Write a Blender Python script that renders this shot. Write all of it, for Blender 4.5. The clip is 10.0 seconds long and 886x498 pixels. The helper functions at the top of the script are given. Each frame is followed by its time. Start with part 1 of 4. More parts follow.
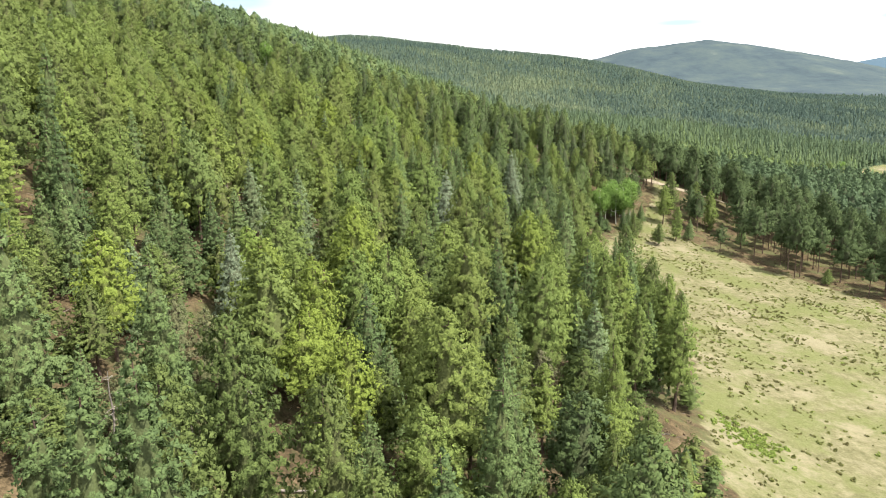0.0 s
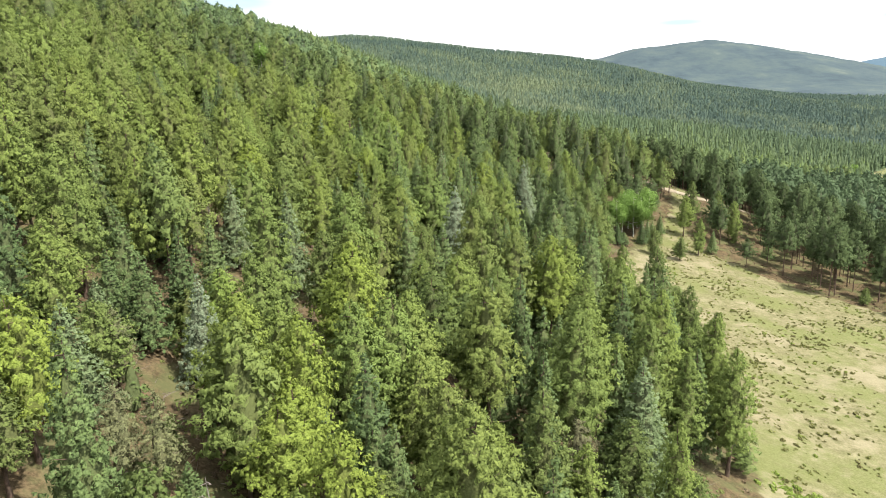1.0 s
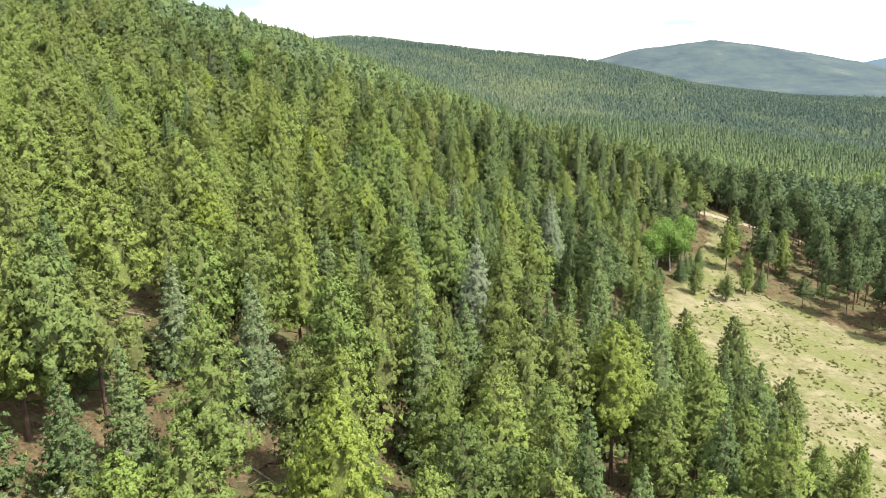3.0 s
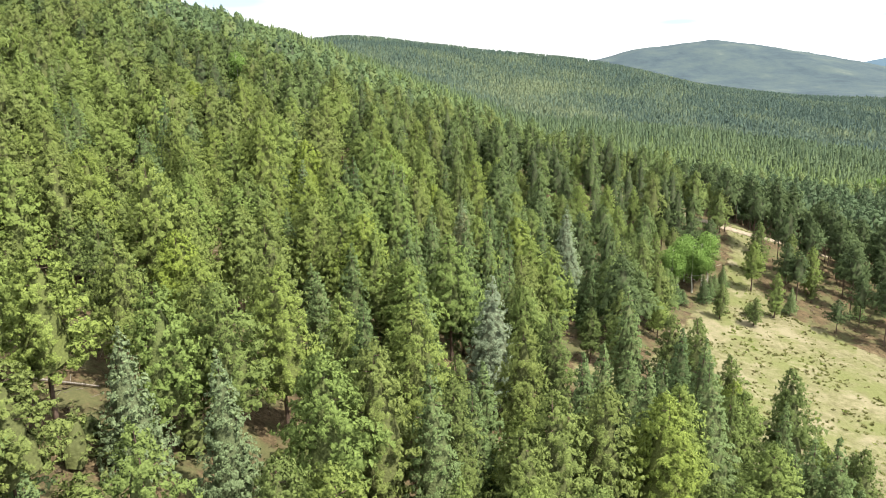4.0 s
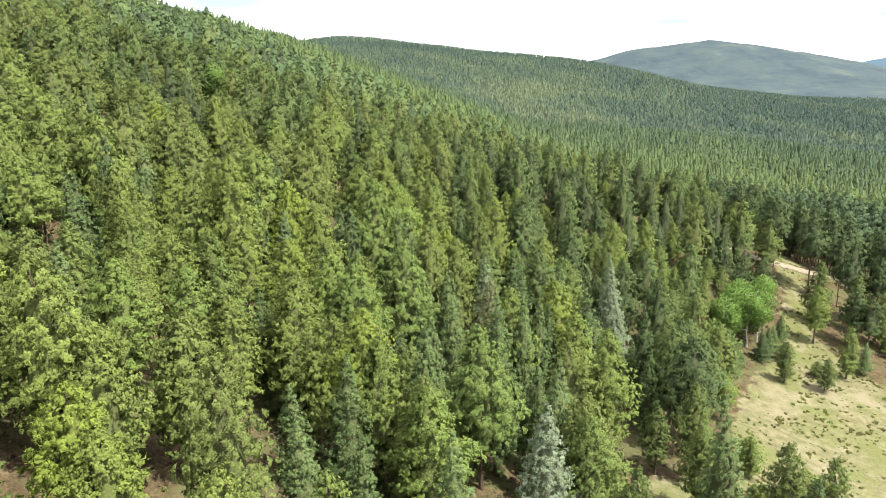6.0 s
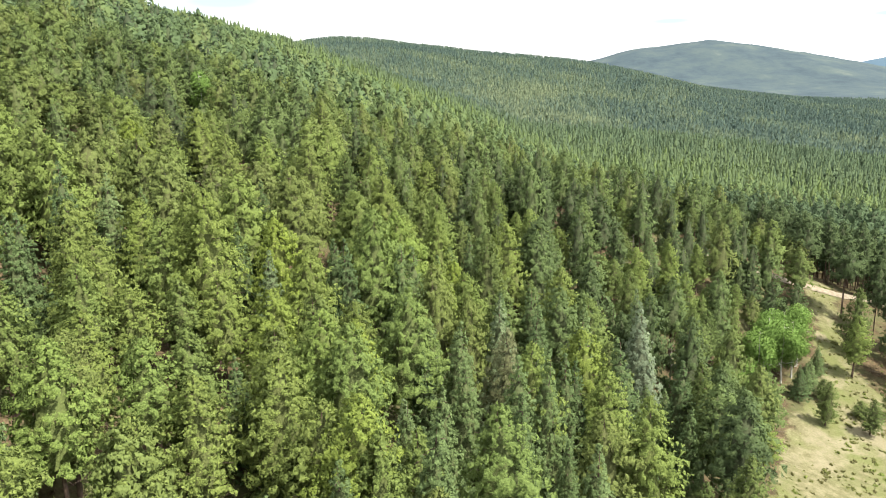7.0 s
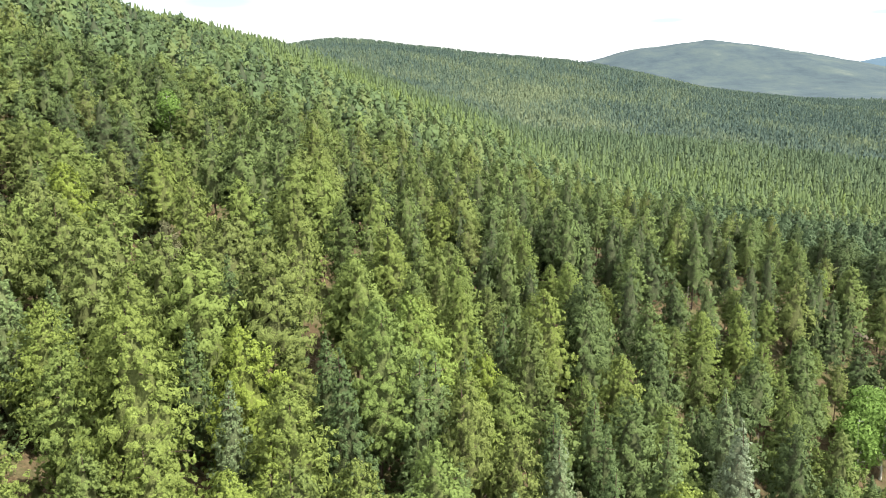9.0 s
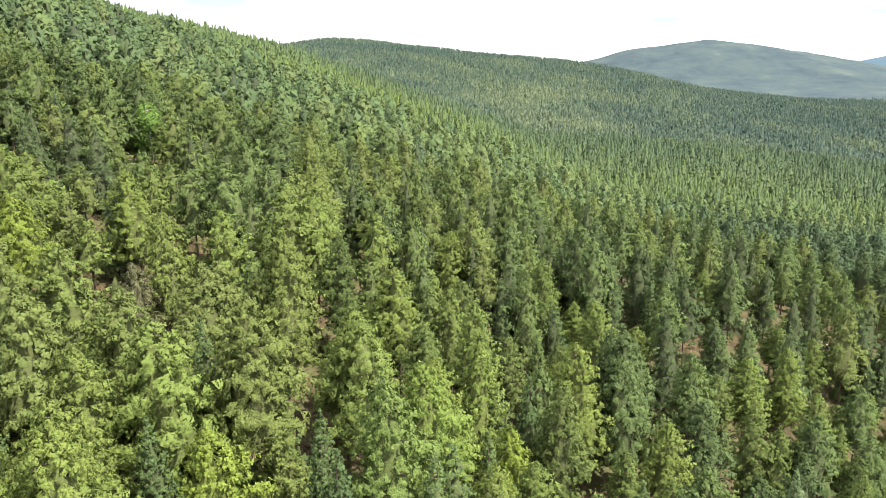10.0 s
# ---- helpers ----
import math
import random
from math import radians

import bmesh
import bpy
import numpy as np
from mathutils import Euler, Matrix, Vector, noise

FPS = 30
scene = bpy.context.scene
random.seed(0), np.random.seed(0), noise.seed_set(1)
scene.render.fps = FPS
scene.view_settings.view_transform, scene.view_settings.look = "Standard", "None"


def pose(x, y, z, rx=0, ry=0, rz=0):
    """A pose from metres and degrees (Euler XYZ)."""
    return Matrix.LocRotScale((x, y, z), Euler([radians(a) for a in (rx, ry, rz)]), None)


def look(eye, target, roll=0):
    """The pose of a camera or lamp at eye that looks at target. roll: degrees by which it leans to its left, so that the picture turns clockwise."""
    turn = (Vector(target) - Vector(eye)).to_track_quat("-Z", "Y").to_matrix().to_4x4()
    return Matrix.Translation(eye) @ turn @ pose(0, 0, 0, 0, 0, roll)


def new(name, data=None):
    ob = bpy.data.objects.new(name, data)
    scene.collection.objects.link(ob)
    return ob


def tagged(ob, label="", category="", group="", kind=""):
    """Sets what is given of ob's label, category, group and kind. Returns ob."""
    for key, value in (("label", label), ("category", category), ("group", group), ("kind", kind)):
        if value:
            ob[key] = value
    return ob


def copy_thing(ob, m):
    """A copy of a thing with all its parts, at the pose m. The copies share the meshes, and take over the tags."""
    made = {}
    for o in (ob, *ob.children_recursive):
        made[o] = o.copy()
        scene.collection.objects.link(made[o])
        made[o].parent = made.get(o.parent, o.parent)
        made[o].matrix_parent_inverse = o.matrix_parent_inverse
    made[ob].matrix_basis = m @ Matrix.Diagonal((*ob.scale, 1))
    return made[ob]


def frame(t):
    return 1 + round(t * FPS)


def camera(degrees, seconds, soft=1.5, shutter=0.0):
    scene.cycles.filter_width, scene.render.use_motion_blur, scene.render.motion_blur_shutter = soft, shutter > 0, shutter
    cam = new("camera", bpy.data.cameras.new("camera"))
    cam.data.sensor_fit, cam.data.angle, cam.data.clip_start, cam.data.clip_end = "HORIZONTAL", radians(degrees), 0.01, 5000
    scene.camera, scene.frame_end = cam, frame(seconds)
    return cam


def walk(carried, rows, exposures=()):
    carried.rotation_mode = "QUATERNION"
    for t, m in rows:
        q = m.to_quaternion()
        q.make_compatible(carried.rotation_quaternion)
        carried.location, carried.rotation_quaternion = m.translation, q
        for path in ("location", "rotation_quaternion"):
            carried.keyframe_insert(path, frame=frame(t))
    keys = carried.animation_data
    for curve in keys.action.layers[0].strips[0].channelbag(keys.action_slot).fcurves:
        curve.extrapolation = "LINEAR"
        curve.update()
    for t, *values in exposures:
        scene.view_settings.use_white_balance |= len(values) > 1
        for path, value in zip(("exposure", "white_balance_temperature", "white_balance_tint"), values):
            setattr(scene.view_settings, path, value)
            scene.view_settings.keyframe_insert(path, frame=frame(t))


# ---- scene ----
cam = camera(63.1, 10.0, 0.95)
METRES, EYE, TILT, LEAN, TURN = 180.0, 65.0, -13.5, 1.5, 0.0
ROWS = [
    (0.0, 0.0, 0.0, 0.0, 0.0, 0.0, -0.0),
    (0.5, -0.0047, 0.0517, 0.0148, 0.06, -0.01, -0.02),
    (1.0, -0.0098, 0.1024, 0.0307, 0.08, -0.01, 0.02),
    (1.5, -0.015, 0.1517, 0.0472, 0.09, -0.0, 0.07),
    (2.0, -0.0194, 0.1967, 0.0629, 0.09, 0.01, 0.08),
    (2.5, -0.0239, 0.2437, 0.0797, 0.06, 0.01, 0.06),
    (4.0, -0.0384, 0.3836, 0.1314, -0.08, -0.07, 0.02),
    (4.5, -0.0446, 0.43, 0.1485, -0.12, -0.08, 0.02),
    (5.0, -0.0505, 0.4755, 0.1655, -0.22, -0.07, 0.09),
    (5.5, -0.056, 0.5206, 0.1825, -0.32, -0.06, 0.14),
    (7.0, -0.0692, 0.6574, 0.237, -0.55, -0.1, 0.24),
    (7.5, -0.0743, 0.7031, 0.2549, -0.62, -0.11, 0.29),
    (8.0, -0.0793, 0.7493, 0.2721, -0.7, -0.07, 0.36),
    (8.5, -0.0853, 0.7948, 0.2891, -0.73, -0.08, 0.4),
    (9.0, -0.0911, 0.8407, 0.3068, -0.8, -0.1, 0.46),
    (9.5, -0.0969, 0.8868, 0.3253, -0.89, -0.14, 0.51),
    (10.0, -0.1024, 0.933, 0.3437, -0.95, -0.15, 0.5),
]
walk(cam, [(t, pose(0, 0, EYE, TILT, LEAN, TURN) @ pose(METRES * x, METRES * y, METRES * z, 90 + pitch, roll, yaw)) for t, x, y, z, yaw, pitch, roll in ROWS], [(0.0, 0.92), (2.5, 1.01), (6.0, 1.03), (10.0, 1.08)])

# ---- light: thin bright cloud with a veiled sun from the valley side ----
SUN_ELEVATION, SUN_AZIMUTH = radians(52), math.atan2(0.87, -0.48)
world = bpy.data.worlds.new("sky")
scene.world = world
world.use_nodes = True
wn, wl = world.node_tree.nodes, world.node_tree.links
wn.clear()
w_out, w_bg = wn.new("ShaderNodeOutputWorld"), wn.new("ShaderNodeBackground")
w_sky = wn.new("ShaderNodeTexSky")
w_sky.sky_type, w_sky.sun_disc = "NISHITA", False
w_sky.sun_elevation, w_sky.sun_rotation = SUN_ELEVATION, SUN_AZIMUTH
w_scale = wn.new("ShaderNodeVectorMath")
w_scale.operation = "SCALE"
w_scale.inputs["Scale"].default_value = 0.13
w_co, w_map, w_noise = wn.new("ShaderNodeTexCoord"), wn.new("ShaderNodeMapping"), wn.new("ShaderNodeTexNoise")
w_map.inputs["Scale"].default_value = (1.0, 1.0, 5.0)
w_map.inputs["Location"].default_value = (0.35, 0.2, 0.1)
w_noise.inputs["Scale"].default_value, w_noise.inputs["Detail"].default_value = 2.2, 5.0
w_ramp, w_mix = wn.new("ShaderNodeValToRGB"), wn.new("ShaderNodeMix")
w_ramp.color_ramp.elements[0].position, w_ramp.color_ramp.elements[1].position = 0.30, 0.52
w_ramp.color_ramp.elements[0].color, w_ramp.color_ramp.elements[1].color = (0.25, 0.25, 0.25, 1), (1, 1, 1, 1)
w_mix.data_type = "RGBA"
w_mix.inputs["B"].default_value = (1.0, 1.0, 1.02, 1)
wl.new(w_co.outputs["Generated"], w_map.inputs["Vector"])
wl.new(w_map.outputs["Vector"], w_noise.inputs["Vector"])
wl.new(w_noise.outputs["Fac"], w_ramp.inputs["Fac"])
wl.new(w_sky.outputs["Color"], w_scale.inputs[0])
wl.new(w_scale.outputs["Vector"], w_mix.inputs["A"])
wl.new(w_ramp.outputs["Color"], w_mix.inputs["Factor"])
wl.new(w_mix.outputs["Result"], w_bg.inputs["Color"])
for (dx, dy, dz), (kx, kz) in (((-0.265, 0.959, 0.097), (6.5, 36.0)), ((0.300, 0.952, 0.0575), (14.0, 110.0)), ((0.520, 0.852, 0.054), (16.0, 120.0))):
    w_off, w_squash, w_len, w_fade, w_part = (wn.new(k) for k in ("ShaderNodeVectorMath", "ShaderNodeVectorMath", "ShaderNodeVectorMath", "ShaderNodeMapRange", "ShaderNodeMix"))
    w_off.operation, w_squash.operation, w_len.operation = "SUBTRACT", "MULTIPLY", "LENGTH"
    w_off.inputs[1].default_value, w_squash.inputs[1].default_value = (dx, dy, dz), (kx, kx, kz)
    w_fade.inputs["From Min"].default_value, w_fade.inputs["From Max"].default_value = 0.2, 1.1
    w_fade.inputs["To Min"].default_value, w_fade.inputs["To Max"].default_value = 1.0, 0.0
    w_part.data_type = "RGBA"
    w_part.inputs["B"].default_value = (0.39, 0.50, 0.57, 1)
    wl.new(w_co.outputs["Generated"], w_off.inputs[0])
    wl.new(w_off.outputs["Vector"], w_squash.inputs[0])
    wl.new(w_squash.outputs["Vector"], w_len.inputs[0])
    wl.new(w_len.outputs["Value"], w_fade.inputs["Value"])
    wl.new(w_fade.outputs["Result"], w_part.inputs["Factor"])
    wl.new(w_bg.inputs["Color"].links[0].from_socket, w_part.inputs["A"])
    wl.new(w_part.outputs["Result"], w_bg.inputs["Color"])
w_bg.inputs["Strength"].default_value = 1.10
wl.new(w_bg.outputs["Background"], w_out.inputs["Surface"])

sun = new("sun", bpy.data.lights.new("sun", "SUN"))
sun.data.energy, sun.data.angle, sun.data.color = 5.3, radians(1.5), (1.0, 0.95, 0.86)
sun.matrix_world = look((400 * 0.87, -400 * 0.48, 640), (0, 0, 0))

# ---- materials ----
rng = np.random.default_rng(7)


class Nodes:
    """A small builder for node materials."""

    def __init__(self, name):
        self.mat = bpy.data.materials.new(name)
        self.mat.use_nodes = True
        self.tree = self.mat.node_tree
        self.tree.nodes.clear()
        self.out = self.tree.nodes.new("ShaderNodeOutputMaterial")

    def add(self, kind, **values):
        node = self.tree.nodes.new(kind)
        for key, value in values.items():
            node.inputs[key.replace("_", " ")].default_value = value
        return node

    def link(self, a, b):
        self.tree.links.new(a, b)

    def ramp(self, fac, stops):
        node = self.add("ShaderNodeValToRGB")
        while len(node.color_ramp.elements) < len(stops):
            node.color_ramp.elements.new(0.5)
        for element, (place, colour) in zip(node.color_ramp.elements, stops):
            element.position, element.color = place, (*colour, 1)
        self.link(fac, node.inputs["Fac"])
        return node.outputs["Color"]

    def mix(self, fac, a, b, blend="MIX"):
        node = self.add("ShaderNodeMix")
        node.data_type, node.blend_type = "RGBA", blend
        for value, socket in ((fac, node.inputs["Factor"]), (a, node.inputs["A"]), (b, node.inputs["B"])):
            if isinstance(value, bpy.types.NodeSocket):
                self.link(value, socket)
            elif isinstance(value, tuple):
                socket.default_value = (*value, 1)
            else:
                socket.default_value = value
        return node.outputs["Result"]

    def noise(self, scale, detail=4.0, rough=0.55, vector=None):
        node = self.add("ShaderNodeTexNoise", Scale=scale, Detail=detail, Roughness=rough)
        if vector is not None:
            self.link(vector, node.inputs["Vector"])
        return node.outputs["Fac"]

    def tufts(self, scale, vector):
        """1 at the heart of each rounded bunch, falling to 0 between them."""
        node, turned = self.add("ShaderNodeTexVoronoi", Scale=scale), self.add("ShaderNodeMapRange")
        self.link(vector, node.inputs["Vector"])
        self.link(node.outputs["Distance"], turned.inputs["Value"])
        for key, value in (("From Min", 0.10), ("From Max", 0.80), ("To Min", 1.0), ("To Max", 0.0)):
            turned.inputs[key].default_value = value
        return turned.outputs["Result"]

    def position(self):
        return self.add("ShaderNodeNewGeometry").outputs["Position"]

    def island(self):
        return self.add("ShaderNodeNewGeometry").outputs["Random Per Island"]

    def attribute(self, name):
        node = self.add("ShaderNodeAttribute")
        node.attribute_name = name
        return node.outputs["Fac"]

    def surface(self, colour, rough=0.8, bump=None, depth=0.05, specular=0.2, translucent=0.0):
        bsdf = self.add("ShaderNodeBsdfPrincipled", Roughness=rough)
        bsdf.inputs["Specular IOR Level"].default_value = specular
        self.link(colour, bsdf.inputs["Base Color"])
        if bump is not None:
            node = self.add("ShaderNodeBump", Strength=0.8, Distance=depth)
            self.link(bump, node.inputs["Height"])
            self.link(node.outputs["Normal"], bsdf.inputs["Normal"])
        shader = bsdf.outputs["BSDF"]
        if translucent:
            leaf, both = self.add("ShaderNodeBsdfTranslucent"), self.add("ShaderNodeMixShader", Fac=translucent)
            self.link(colour, leaf.inputs["Color"])
            self.link(shader, both.inputs[1])
            self.link(leaf.outputs["BSDF"], both.inputs[2])
            shader = both.outputs["Shader"]
        self.link(shader, self.out.inputs["Surface"])
        return self.mat


def foliage(name, stops, tip, own=True, translucent=0.22, tip_amount=0.48, grain=9.0, gaps=0.45, contrast=1.0, relief=0.20):
    """Needles or leaves: each tree has its tone (by object, or by the tint that a joined wood carries), each spray a
    little of its own, and young tips are paler. Shade is put into the colour too: crown insides and the gaps between
    bunches are darker.
    grain: bunches of needles to the metre; gaps: the share of a spray that is open between them."""
    n = Nodes(name)
    tone = n.add("ShaderNodeObjectInfo").outputs["Random"] if own else n.attribute("tint")
    base = n.ramp(tone, stops)
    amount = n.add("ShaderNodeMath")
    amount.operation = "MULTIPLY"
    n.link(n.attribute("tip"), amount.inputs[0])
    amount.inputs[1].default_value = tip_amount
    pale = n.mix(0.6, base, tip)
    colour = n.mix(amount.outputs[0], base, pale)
    def about(r, g, b):
        return tuple(1 + (v - 1) * contrast for v in (r, g, b))

    speck = n.ramp(n.island(), [(0.0, about(0.86, 0.87, 0.87)), (0.5, about(0.99, 0.99, 0.99)), (1.0, about(1.14, 1.13, 1.1))])
    colour = n.mix(1.0, colour, speck, "MULTIPLY")
    p = n.position()
    # bunches with paler hearts and darker crevices, their shading put into the colour
    tuft = n.tufts(grain * 0.42, p)
    bunch = n.mix(0.5, n.noise(grain, 2, 0.6, p), tuft)
    colour = n.mix(1.0, colour, n.ramp(bunch, [(0.28, about(0.84, 0.85, 0.86)), (0.5, about(0.99, 0.99, 0.99)), (0.75, about(1.16, 1.15, 1.12))]), "MULTIPLY")
    # dark twig brown mixed into the crown's inside stands in for its shade
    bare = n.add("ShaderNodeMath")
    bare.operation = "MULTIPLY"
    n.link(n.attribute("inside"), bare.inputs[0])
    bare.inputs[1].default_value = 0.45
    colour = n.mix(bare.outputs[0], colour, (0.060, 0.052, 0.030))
    n.surface(colour, 0.7, n.mix(0.3, tuft, n.noise(grain, 2, 0.6, p)), relief * 0.5, 0.08, translucent)
    if gaps:
        shader = n.out.inputs["Surface"].links[0].from_socket
        open_part, both = n.add("ShaderNodeBsdfTransparent"), n.add("ShaderNodeMixShader")
        cut, share = n.add("ShaderNodeMath"), n.add("ShaderNodeMapRange")
        cut.operation = "LESS_THAN"
        n.link(n.mix(0.22, n.noise(grain * 0.9, 2, 0.5, p), tuft), cut.inputs[0])
        share.inputs["To Min"].default_value, share.inputs["To Max"].default_value = gaps, 0.0
        n.link(n.attribute("inside"), share.inputs["Value"])
        n.link(share.outputs["Result"], cut.inputs[1])
        n.link(cut.outputs[0], both.inputs["Fac"])
        n.link(shader, both.inputs[1])
        n.link(open_part.outputs["BSDF"], both.inputs[2])
        n.link(both.outputs["Shader"], n.out.inputs["Surface"])
    return n.mat


PINE = [(0, (0.11, 0.146, 0.046)), (0.22, (0.127, 0.155, 0.049)), (0.5, (0.137, 0.175, 0.049)), (0.85, (0.156, 0.202, 0.049)), (1, (0.172, 0.224, 0.039))]
DEEP = [(0, (0.07, 0.101, 0.032)), (0.25, (0.104, 0.133, 0.042)), (0.5, (0.121, 0.164, 0.047)), (1, (0.156, 0.204, 0.05))]
FIR = [(0, (0.063, 0.097, 0.036)), (0.6, (0.105, 0.147, 0.051)), (1, (0.128, 0.174, 0.066))]
SILVER = [(0.0, (0.106, 0.149, 0.065)), (0.7, (0.12, 0.164, 0.076)), (1.0, (0.147, 0.193, 0.096))]
WOODS = [(0, (0.055, 0.083, 0.037)), (0.3, (0.093, 0.134, 0.049)), (0.5, (0.112, 0.151, 0.047)), (0.62, (0.122, 0.148, 0.048)), (0.8, (0.125, 0.164, 0.047)), (1, (0.137, 0.183, 0.047))]
deep_mat = foliage("deep_green_needles", DEEP, (0.159, 0.204, 0.062), gaps=0.44)
pine_mat = foliage("pine_needles", PINE, (0.194, 0.240, 0.058), gaps=0.44)
bright_mat = foliage("sunny_pine_needles", [(0, (0.122, 0.170, 0.050)), (0.6, (0.140, 0.192, 0.050)), (1, (0.154, 0.211, 0.047))], (0.178, 0.242, 0.067), gaps=0.44)
fir_mat = foliage("fir_needles", FIR, (0.14, 0.20, 0.09), gaps=0.44)
silver_mat = foliage("silver_fir_needles", SILVER, (0.20, 0.25, 0.135), tip_amount=0.65, gaps=0.45)
pale_mat = foliage("pale_silver_needles", [(0.0, (0.146, 0.187, 0.113)), (1.0, (0.158, 0.199, 0.124))], (0.225, 0.272, 0.172), tip_amount=0.75, gaps=0.45)
woods_mat = foliage("mixed_needles", WOODS, (0.186, 0.230, 0.067), own=False, grain=5.5, contrast=0.6, tip_amount=0.32, relief=0.26)
# the low tones are bluer: distance haze in the colour of farther trees
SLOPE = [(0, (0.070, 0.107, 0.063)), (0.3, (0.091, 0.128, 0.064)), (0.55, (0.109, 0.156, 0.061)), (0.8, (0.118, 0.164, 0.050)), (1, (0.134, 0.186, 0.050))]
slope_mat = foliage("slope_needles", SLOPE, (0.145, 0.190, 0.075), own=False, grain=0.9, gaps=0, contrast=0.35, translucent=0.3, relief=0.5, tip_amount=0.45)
# mixed tones shifted bluer, with haze put into the needle colour
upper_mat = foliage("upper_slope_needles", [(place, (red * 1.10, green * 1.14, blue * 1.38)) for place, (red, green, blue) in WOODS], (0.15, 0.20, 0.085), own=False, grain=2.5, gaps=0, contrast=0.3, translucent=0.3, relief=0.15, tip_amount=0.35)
# needle colour shifted blue-grey to carry the haze of distance
far_mat = foliage("hazed_far_needles", [(0.0, (0.080, 0.122, 0.104)), (0.5, (0.118, 0.162, 0.113)), (1.0, (0.185, 0.225, 0.130))], (0.10, 0.15, 0.10), own=False, grain=0.4, gaps=0, contrast=0.5, translucent=0.5, relief=2.0)
aspen_mat = foliage("aspen_leaves", [(0.0, (0.129, 0.221, 0.051)), (1.0, (0.160, 0.258, 0.059))], (0.195, 0.279, 0.080), translucent=0.35, gaps=0.30)
dry_mat = foliage("dry_needles", [(0.0, (0.112, 0.112, 0.064)), (1.0, (0.140, 0.155, 0.072))], (0.19, 0.18, 0.10), gaps=0.5)
sage_mat = foliage("sage_leaves", [(0.0, (0.120, 0.105, 0.046)), (0.4, (0.142, 0.144, 0.051)), (0.75, (0.168, 0.185, 0.055)), (1.0, (0.204, 0.305, 0.055))], (0.216, 0.220, 0.088), own=False, gaps=0.4, translucent=0.45)
brush_mat = foliage("undergrowth_leaves", [(0.0, (0.095, 0.062, 0.042)), (0.4, (0.150, 0.112, 0.075)), (0.65, (0.10, 0.11, 0.045)), (1.0, (0.15, 0.19, 0.05))], (0.2, 0.18, 0.1), own=False)


def bark_material(name, dark, light, scale):
    n = Nodes(name)
    co = n.add("ShaderNodeTexCoord").outputs["Object"]
    stretch = n.add("ShaderNodeMapping")
    stretch.inputs["Scale"].default_value = (1, 1, 0.25)
    n.link(co, stretch.inputs["Vector"])
    grain = n.noise(scale, 5, 0.6, stretch.outputs["Vector"])
    colour = n.ramp(grain, [(0.3, dark), (0.7, light)])
    return n.surface(colour, 0.9, grain, 0.04, 0.1)


bark_mat = bark_material("pine_bark", (0.045, 0.034, 0.027), (0.150, 0.105, 0.078), 5)
grey_mat = bark_material("weathered_wood", (0.10, 0.088, 0.075), (0.27, 0.24, 0.205), 6)
twig_mat = bark_material("dry_twigs", (0.10, 0.085, 0.07), (0.24, 0.20, 0.165), 6)
white_mat = bark_material("aspen_bark", (0.30, 0.29, 0.25), (0.68, 0.66, 0.58), 3)


def ground_material():
    """Needle litter under the trees, pale dry grass on the meadow, by the meadow mask that the sheet carries."""
    n = Nodes("ground")
    p = n.position()
    fine, grit = n.noise(0.5, 6, 0.65, p), n.noise(3.0, 3, 0.6, p)
    litter = n.ramp(n.mix(0.45, fine, grit), [(0.36, (0.036, 0.030, 0.017)), (0.5, (0.074, 0.055, 0.031)), (0.62, (0.130, 0.096, 0.056))])
    moss = n.ramp(n.noise(0.16, 5, 0.65, p), [(0.46, (0, 0, 0)), (0.60, (0.7, 0.7, 0.7))])
    litter = n.mix(moss, litter, (0.085, 0.094, 0.040))
    straw = n.ramp(fine, [(0.3, (0.07, 0.074, 0.03)), (0.48, (0.128, 0.12, 0.061)), (0.66, (0.207, 0.189, 0.112))])
    green = n.ramp(n.noise(0.06, 5, 0.65, p), [(0.44, (0, 0, 0)), (0.58, (0.85, 0.85, 0.85))])
    straw = n.mix(green, straw, (0.097, 0.119, 0.032))
    bare = n.ramp(n.noise(0.07, 6, 0.68, p), [(0.52, (0, 0, 0)), (0.62, (0.9, 0.9, 0.9))])
    straw = n.mix(bare, straw, (0.218, 0.192, 0.124))
    straw = n.mix(0.35, straw, n.ramp(grit, [(0.3, (0.053, 0.053, 0.022)), (0.65, (0.185, 0.167, 0.097))]))
    edge = n.add("ShaderNodeMath")
    edge.operation = "ADD"
    n.link(n.attribute("meadow"), edge.inputs[0])
    ragged = n.add("ShaderNodeMapRange")
    for key, value in (("From Min", 0.3), ("From Max", 0.7), ("To Min", -0.3), ("To Max", 0.3)):
        ragged.inputs[key].default_value = value
    n.link(n.noise(0.25, 4, 0.6, p), ragged.inputs["Value"])
    n.link(ragged.outputs["Result"], edge.inputs[1])
    mask = n.ramp(edge.outputs[0], [(0.38, (0, 0, 0)), (0.62, (1, 1, 1))])
    woods = n.ramp(fine, [(0.3, (0.036, 0.052, 0.030)), (0.7, (0.060, 0.080, 0.042))])
    # bluish tones put the haze of distance into the mountain's colour
    haze_blue = n.ramp(n.noise(0.006, 8, 0.7, p), [(0.30, (0.033, 0.049, 0.059)), (0.46, (0.047, 0.066, 0.074)), (0.58, (0.060, 0.080, 0.079)), (0.72, (0.088, 0.107, 0.095))])
    woods = n.mix(n.attribute("haze_blue"), woods, haze_blue)
    # bluer still: haze painted onto the farthest ridge
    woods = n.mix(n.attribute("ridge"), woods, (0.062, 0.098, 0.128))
    floor = n.mix(n.attribute("woods"), litter, woods)
    return n.surface(n.mix(mask, floor, straw), 0.95, fine, 0.25, 0.05)


ground_mat = ground_material()

